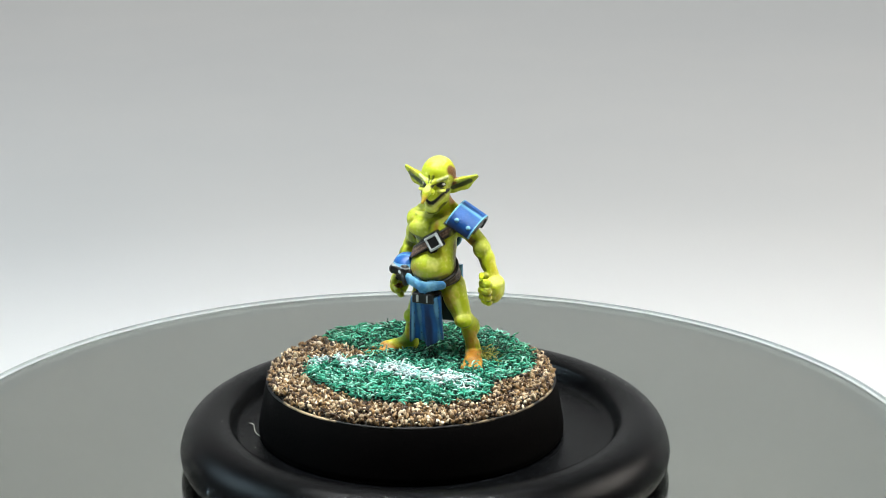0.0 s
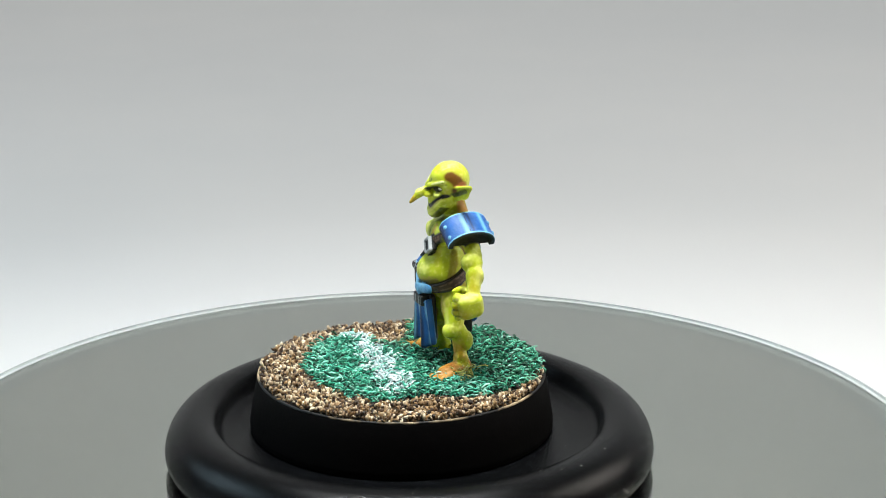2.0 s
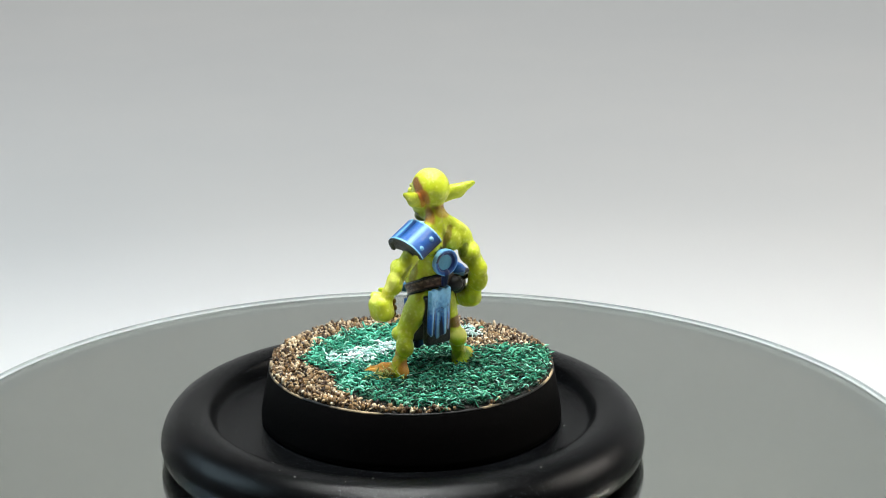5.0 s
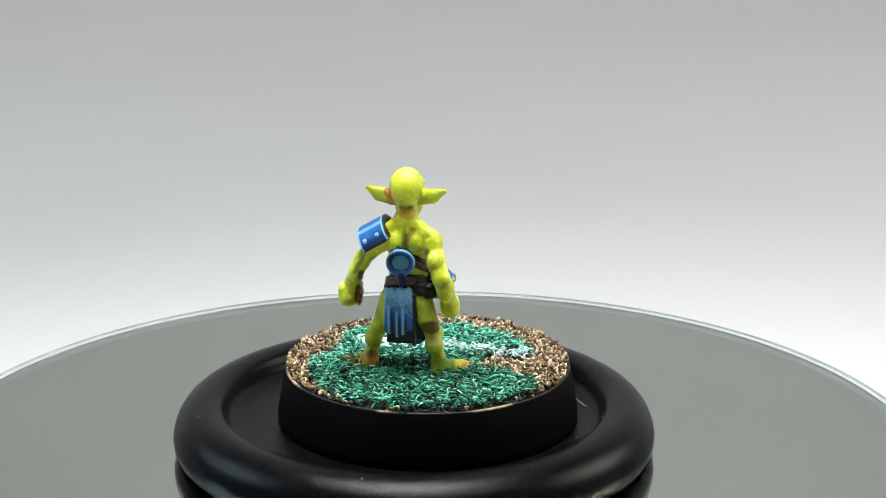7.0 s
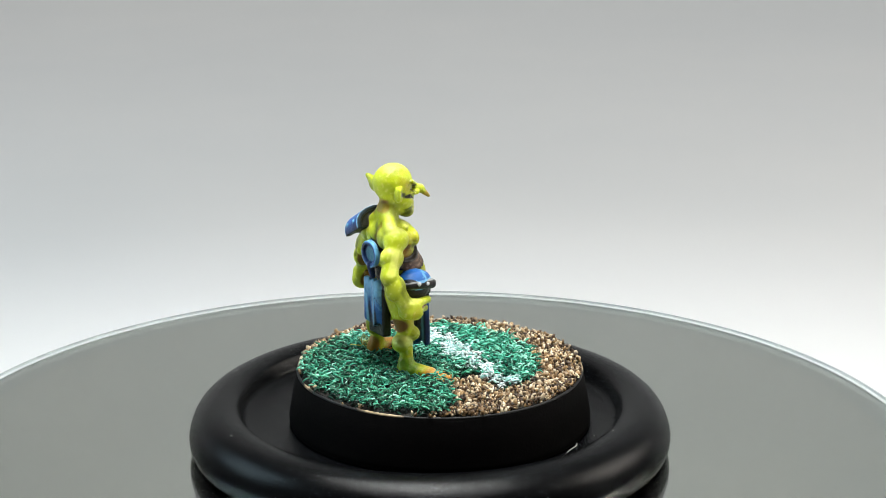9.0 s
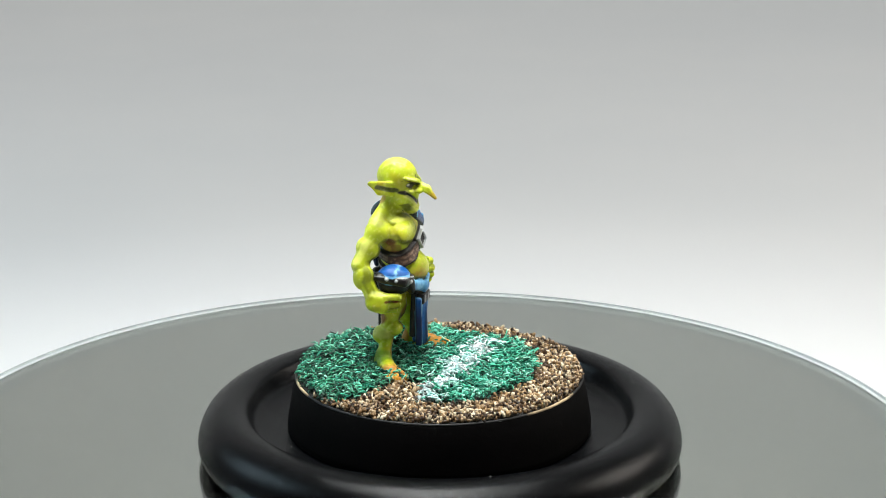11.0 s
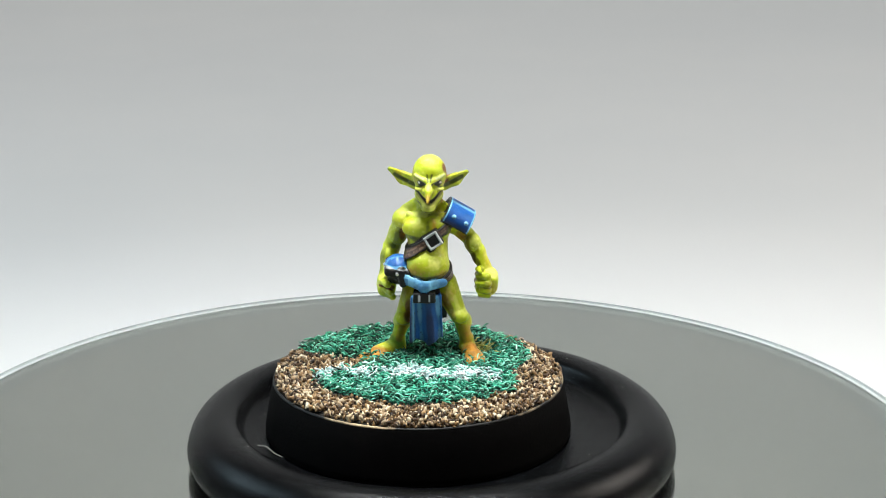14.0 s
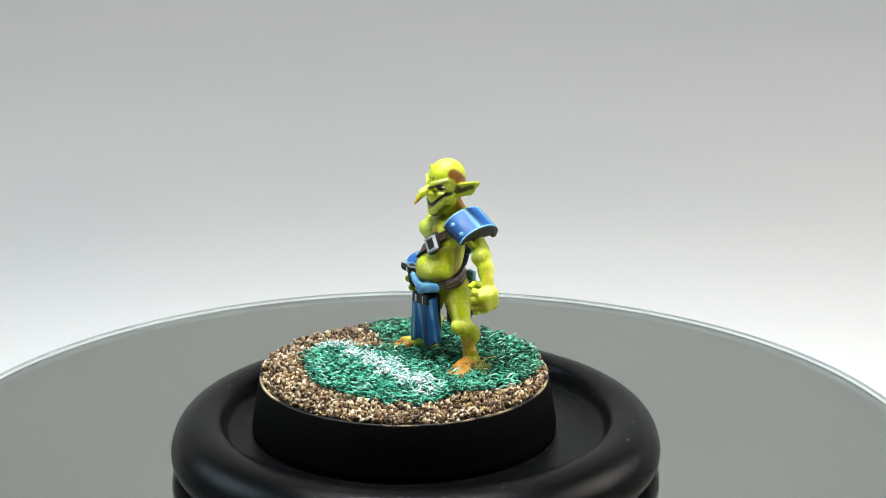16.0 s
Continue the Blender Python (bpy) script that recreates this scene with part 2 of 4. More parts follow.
def build_stand():
    stand = tagged(new("display_stand"), "black grained plastic stand with a rounded rim on the mirror", "stand")
    stand.location = (STAND[0] * MM, STAND[1] * MM, 0)
    prof = [(0, 3.0), (18.9, 3.0), (19.8, 3.2), (20.25, 4.3), (20.7, 5.0), (22.2, 5.3), (23.8, 4.9), (25.1, 3.7), (25.7, 2.0), (25.72, 1.0), (25.3, 0.1), (24.4, 0.0), (0, 0.0)]
    part("body", lathe(rounded(prof, 0.25, 2), 220), PLASTIC, stand)
    rng = random.Random(9)
    seen = [(-20.8, -7.8), (23.2, 2.0), (17.4, 13.8)]
    for k in range(30):
        a = rng.uniform(0, 2 * math.pi)
        r = rng.choice([rng.uniform(17.0, 19.2), rng.uniform(21.3, 23.2)])
        if k < len(seen):
            a, r = math.atan2(seen[k][1], seen[k][0]), math.hypot(*seen[k])
        z = 3.04 if r < 19.3 else 5.16
        ob = part("dust_speck", speck_mesh("dust_speck", rng, rng.uniform(0.035, 0.085), 1.2), LINT, stand)
        ob.location = (r * math.cos(a) * MM, r * math.sin(a) * MM, z * MM)
        ob.rotation_euler = (0, 0, rng.uniform(0, 3))
    for ends in (((-18.7, 1.4), (-18.1, -0.4), (-17.2, -2.3), (-16.3, -3.9)),):
        # a curled fibre lying in the recess
        pts = []
        for k in range(16):
            u = k / 15 * (len(ends) - 1)
            i = min(int(u), len(ends) - 2)
            (x0, y0), (x1, y1) = ends[i], ends[i + 1]
            pts.append((x0 + (x1 - x0) * (u - i) + 0.25 * math.sin(k * 0.55), y0 + (y1 - y0) * (u - i), 3.06 + 0.35 * (k / 15) + 0.2 * math.sin(k * 0.4)))
        verts, faces = [], []
        for k, (px, py, pz) in enumerate(pts):
            for c in range(5):
                b = 2 * math.pi * c / 5
                verts.append(((px + 0.028 * math.cos(b)) * MM, (py + 0.028 * math.cos(b)) * MM, (pz + 0.028 * math.sin(b)) * MM))
        for k in range(len(pts) - 1):
            for c in range(5):
                faces.append((k * 5 + c, k * 5 + (c + 1) % 5, (k + 1) * 5 + (c + 1) % 5, (k + 1) * 5 + c))
        link_mesh("lint_fibre", verts, faces, LINT, stand, "pale curled lint fibre")
    return stand


# ---- the model's round base ----
BASE = (-1.05, -1.86)
BASE_TOP = 8.82


def turf_radius(deg):
    """How far the turf reaches from the base's middle, by direction."""
    marks = [(-180, 10.8), (-165, 10.8), (-150, 10.4), (-120, 10.2), (-98, 10.0), (-80, 10.4), (-60, 11.0), (-45, 10.8), (-30, 9.6), (-18, 10.0), (-8, 11.7), (7, 12.9), (20, 13.5), (33, 14.1), (45, 14.8), (60, 15.0), (124, 15.0), (130, 14.0), (135, 13.0), (150, 12.6), (165, 11.2), (180, 10.8)]
    for (a, ra), (b, rb) in zip(marks, marks[1:]):
        if a <= deg <= b:
            return ra + (rb - ra) * (deg - a) / (b - a)
    return 10.8


def is_turf(x, y):
    deg, r = math.degrees(math.atan2(y, x)), math.hypot(x, y)
    edge = 0.7 * noise.noise(Vector((x * 0.8, y * 0.8, 3.0)))
    if abs(deg - 149) < 15 and r > 6.0 + edge:
        return False
    return r + edge < turf_radius(deg)


def is_chalk(x, y):
    """The painted pitch line, a straight worn stripe."""
    dx, dy = 17.0, -8.4
    u = ((x + 9.9) * dx + (y - 2.2) * dy) / (dx * dx + dy * dy)
    off = abs((x + 9.9) * dy - (y - 2.2) * dx) / math.hypot(dx, dy)
    return -0.02 < u < 1.0 and off < 1.35 + 1.9 * noise.noise(Vector((x * 0.55, y * 0.55, 8.0)))


def ground_z(x, y):
    r = math.hypot(x, y)
    mound = 0.45 * max(0.0, 1 - (r / 15.0) ** 2)
    return mound + 0.22 * noise.noise(Vector((x * 0.35, y * 0.35, 1.0)))


def blade(rng, x, y, z, length, width, lift):
    """A short curled fibre with a three-sided section."""
    h = rng.uniform(0, 2 * math.pi)
    curl = rng.choice((-1, 1)) * rng.uniform(0.4, 2.8)
    pitch0 = rng.uniform(-0.1, lift)
    pts, n = [], 4
    for k in range(n + 1):
        pts.append((x, y, z))
        st = length / n
        x, y, z = x + st * math.cos(h) * math.cos(pitch0), y + st * math.sin(h) * math.cos(pitch0), z + st * math.sin(pitch0)
        h += curl / n
        pitch0 -= rng.uniform(-0.1, 0.5)
    verts, faces = [], []
    for k, (px, py, pz) in enumerate(pts):
        w = width * (1.0, 1.0, 1.0, 0.9, 0.55)[k]
        sx, sy = -math.sin(h), math.cos(h)
        verts += [((px + sx * w) * MM, (py + sy * w) * MM, (pz - 0.4 * w) * MM), ((px - sx * w) * MM, (py - sy * w) * MM, (pz - 0.4 * w) * MM), (px * MM, py * MM, (pz + w) * MM)]
    for k in range(n):
        for c in range(3):
            d = (c + 1) % 3
            faces.append((3 * k + c, 3 * k + d, 3 * k + 3 + d, 3 * k + 3 + c))
    faces.append((2, 1, 0))
    faces.append((3 * n, 3 * n + 1, 3 * n + 2))
    return verts, faces


def gather(pieces):
    verts, faces = [], []
    for v, f in pieces:
        o = len(verts)
        verts += v
        faces += [tuple(i + o for i in q) for q in f]
    return verts, faces


def grain_shape():
    bm = bmesh.new()
    bmesh.ops.create_icosphere(bm, subdivisions=1, radius=1)
    v = [tuple(p.co) for p in bm.verts]
    f = [tuple(p.index for p in q.verts) for q in bm.faces]
    bm.free()
    return v, f


def build_base():
    base = tagged(new("model_base"), "round black model base covered in tan grit and teal grass", "model base")
    base.location = (BASE[0] * MM, BASE[1] * MM, 3.0 * MM)
    top = BASE_TOP - 3.0
    prof = [(0, 0.0), (15.6, 0.0), (16.0, 0.2), (16.02, 0.9), (15.55, 3.6), (15.2, top - 0.25), (15.1, top - 0.05), (14.9, top), (0, top)]
    part("rim", lathe(prof, 200), BASE_BLACK, base, "matt black tapering rim")
    worn = [(14.86, top - 0.02), (14.95, top + 0.07), (15.1, top + 0.05), (15.16, top - 0.12), (15.05, top - 0.2), (14.86, top - 0.02)]
    part("worn_edge", lathe(worn, 160), SCUFFED, base, "scuffed tan and black top edge")
    # uneven soil
    n, verts, faces = 48, [(0, 0, (top + ground_z(0, 0)) * MM)], []
    for i in range(1, 17):
        for k in range(n):
            r, a = 14.85 * i / 16, 2 * math.pi * k / n
            x, y = r * math.cos(a), r * math.sin(a)
            verts.append((x * MM, y * MM, (top + 0.05 + (ground_z(x, y) if i < 16 else -0.02)) * MM))
    for k in range(n):
        faces.append((0, 1 + k, 1 + (k + 1) % n))
    for i in range(15):
        for k in range(n):
            a, b = 1 + i * n, 1 + (i + 1) * n
            faces.append((a + k, b + k, b + (k + 1) % n, a + (k + 1) % n))
    link_mesh("soil", verts, faces, SOIL, base, "dark glued soil")
    # grit and grass
    rng = random.Random(21)
    gv, gf = grain_shape()
    grit, turf, dark, chalk, under = [], [], [], [], []
    for _ in range(30000):
        r, a = 14.95 * math.sqrt(rng.random()), rng.uniform(0, 2 * math.pi)
        x, y = r * math.cos(a), r * math.sin(a)
        z = top + ground_z(x, y)
        if is_turf(x, y):
            if rng.random() < 0.46 and r < 14.7:
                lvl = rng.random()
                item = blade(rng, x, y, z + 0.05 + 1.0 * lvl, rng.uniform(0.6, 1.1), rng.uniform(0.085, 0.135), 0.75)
                # lowest fibres take the dark material, shade between blades put into colour
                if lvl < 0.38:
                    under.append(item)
                elif is_chalk(x, y) and rng.random() < 0.88:
                    chalk.append(item)
                elif rng.random() < (0.75 if y > 1.5 + 2 * noise.noise(Vector((x * 0.3, y * 0.3, 5))) else 0.12):
                    dark.append(item)
                else:
                    turf.append(item)
        elif rng.random() < 0.50 and len(grit) < 5600:
            q = Euler((rng.uniform(0, 6), rng.uniform(0, 6), rng.uniform(0, 6))).to_matrix()
            s = rng.uniform(0.13, 0.27)
            sc = Vector((s * rng.uniform(0.9, 2.0), s * rng.uniform(0.6, 1.1), s * rng.uniform(0.6, 1.0)))
            if r > 14.85:
                x, y = x * 14.85 / r, y * 14.85 / r
            o = Vector((x, y, z + 0.02 + rng.uniform(0.0, 0.55)))
            jit = [rng.uniform(0.6, 1.3) for _ in gv]
            grit.append(([tuple((q @ (Vector(v) * j * sc) + o) * MM) for v, j in zip(gv, jit)], gf))
    # a pale tuft behind the heel
    tuft = []
    for _ in range(70):
        x, y = 7.9 + rng.gauss(0, 0.55), 1.9 + rng.gauss(0, 0.55)
        tuft.append(blade(rng, x, y, top + ground_z(x, y) + 0.5 + rng.random(), rng.uniform(0.8, 1.4), rng.uniform(0.06, 0.1), 1.2))
    for name, items, mat, label in (("grit", grit, GRIT, "tan and brown glued grit"), ("grass", under, TURF_GAP_SHADE, "low grass fibres coloured dark as gap shade"), ("grass_tuft", tuft, STRAW, "pale straw-coloured grass tuft"), ("grass", turf, TURF, "teal static grass fibres"), ("grass", dark, TURF_DARK, "darker green static grass fibres"), ("painted_line", chalk, CHALK, "white painted stripe over the grass fibres")):
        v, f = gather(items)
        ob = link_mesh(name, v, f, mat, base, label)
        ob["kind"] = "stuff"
    return base


# ---- the painted figure ----
AT = (3.0, 4.2)           # where it stands on the base
FACING = -20.0


def ellipsoid(c, r, colour, k=0.35, tilt=(0, 0, 0)):
    c, r = np.array(c, float), np.array(r, float)
    q = np.array(Euler([radians(a) for a in tilt]).to_matrix())

    def dist(p):
        e = (p - c) @ q
        k0 = np.linalg.norm(e / r, axis=1)
        k1 = np.linalg.norm(e / (r * r), axis=1) + 1e-9
        return k0 * (k0 - 1) / k1
    m = r.max()
    return dict(d=dist, lo=c - m, hi=c + m, col=colour, k=k)


def limb(a, b, ra, rb, colour, k=0.3, flat=None, squeeze=1.0):
    """A tapering round-ended limb; flat: a direction in which it is thinner."""
    a, b = np.array(a, float), np.array(b, float)
    ax = b - a
    n = None if flat is None else np.array(flat, float) / np.linalg.norm(flat)

    def dist(p):
        e = p - a
        if n is not None:
            e = e + (squeeze - 1) * ((e - np.outer(e @ ax / (ax @ ax), ax)) @ n)[:, None] * n
        u = np.clip(e @ ax / (ax @ ax), 0, 1)
        return (np.linalg.norm(e - u[:, None] * ax, axis=1) - (ra + (rb - ra) * u)) / (squeeze if n is not None else 1)
    m = max(ra, rb)
    return dict(d=dist, lo=np.minimum(a, b) - m, hi=np.maximum(a, b) + m, col=colour, k=k)


def slab(c, half, colour, k=0.08, turn=(0, 0, 0), r=0.12, ripple=None):
    """A rounded block; ripple: depth of folds that run down it."""
    c, half = np.array(c, float), np.array(half, float)
    q = np.array(Euler([radians(a) for a in turn]).to_matrix())

    def dist(p):
        e = (p - c) @ q
        if ripple:
            e = e.copy()
            down = np.clip((half[2] - e[:, 2]) / (2 * half[2]), 0, 1)
            e[:, 1] += ripple * (0.25 + down) * np.sin(e[:, 0] * 3.1 + 0.5 + 0.22 * e[:, 2])
            e[:, 2] += 0.26 * np.sin(e[:, 0] * 2.4 + 1) * (0.2 + down) + 0.1 * np.sin(e[:, 0] * 7.3)
            e[:, 0] *= 1.06 - 0.1 * down
        g = np.abs(e) - half + r
        return np.linalg.norm(np.maximum(g, 0), axis=1) + np.minimum(g.max(axis=1), 0) - r
    m = np.linalg.norm(half)
    return dict(d=dist, lo=c - m, hi=c + m, col=colour, k=k)


def shape(dist, lo, hi, colour, k=0.06):
    return dict(d=dist, lo=np.array(lo, float), hi=np.array(hi, float), col=colour, k=k)


def blend(a, b, k):
    h = np.maximum(k - np.abs(a - b), 0) / k
    return np.minimum(a, b) - h * h * k * 0.25


def net(field, origin, h):
    """The zero surface of a field of distances, as quads."""
    inside = field < 0
    nx, ny, nz = field.shape
    core = np.zeros((nx - 1, ny - 1, nz - 1), np.int8)
    for dx in (0, 1):
        for dy in (0, 1):
            for dz in (0, 1):
                core += inside[dx:nx - 1 + dx, dy:ny - 1 + dy, dz:nz - 1 + dz]
    cells = np.argwhere((core > 0) & (core < 8))
    index = np.full(core.shape, -1, np.int64)
    index[tuple(cells.T)] = np.arange(len(cells))
    total, count = np.zeros((len(cells), 3)), np.zeros(len(cells))
    corners = [(dx, dy, dz) for dx in (0, 1) for dy in (0, 1) for dz in (0, 1)]
    for a in corners:
        for axis in range(3):
            if a[axis]:
                continue
            b = list(a)
            b[axis] = 1
            fa, fb = field[tuple((cells + a).T)], field[tuple((cells + b).T)]
            cross = (fa < 0) != (fb < 0)
            u = np.where(cross, fa / np.where(cross, fa - fb, 1), 0)
            pt = np.array(a, float) + u[:, None] * (np.array(b) - np.array(a))
            total += pt * cross[:, None]
            count += cross
    verts = origin + h * (cells + total / count[:, None])
    quads = []
    for axis in range(3):
        o1, o2 = [(1, 2), (2, 0), (0, 1)][axis]
        lo = [slice(1, -1)] * 3
        hi = [slice(1, -1)] * 3
        lo[axis], hi[axis] = slice(0, -1), slice(1, None)
        sa, sb = inside[tuple(lo)], inside[tuple(hi)]
        for flag in (True, False):
            e = np.argwhere((sa != sb) & (sa == flag))
            e = e + [0 if k == axis else 1 for k in range(3)]
            s1, s2 = np.zeros(3, int), np.zeros(3, int)
            s1[o1], s2[o2] = 1, 1
            ring = [e - s1 - s2, e - s2, e, e - s1]
            q = np.stack([index[tuple(r.T)] for r in ring], 1)
            quads.append(q if flag else q[:, ::-1])
    return verts, np.concatenate(quads)


SKIN = lin(202, 216, 36)
SKIN_PALE = lin(240, 242, 128)
SKIN_DEEP = lin(58, 72, 8)
OCHRE = lin(186, 110, 40)
RUST = lin(118, 62, 12)
BLUE = lin(16, 92, 172)
BLUE_PALE = lin(138, 208, 244)
BLUE_DEEP = lin(8, 26, 76)
LEATHER = lin(74, 52, 38)
LEATHER_DEEP = lin(20, 17, 17)
INK = lin(14, 12, 12)
STEEL = lin(200, 204, 208)
BONE = lin(236, 232, 214)


def build_figure():
    S = SKIN
    torso = [
        ellipsoid((-0.35, -0.1, 15.0), (2.6, 2.05, 1.75), S, 0.9),
        ellipsoid((-0.25, -0.15, 12.9), (2.1, 2.0, 2.2), S, 0.9),
        ellipsoid((-0.35, -1.05, 11.0), (2.35, 2.4, 2.0), S, 0.8),
        ellipsoid((-0.1, 0.1, 9.2), (2.3, 1.9, 1.6), S, 0.8),
    ]

    def torso_d(p):
        d = torso[0]["d"](p)
        for t in torso[1:]:
            d = blend(d, t["d"](p), 0.8)
        return d

    def wrap(normal, level, half, out):
        n = np.array(normal, float)
        n = n / np.linalg.norm(n)

        def dist(p):
            d = torso_d(p)
            return np.maximum(np.abs(d) - out, np.abs(p @ n - level) - half)
        return dist

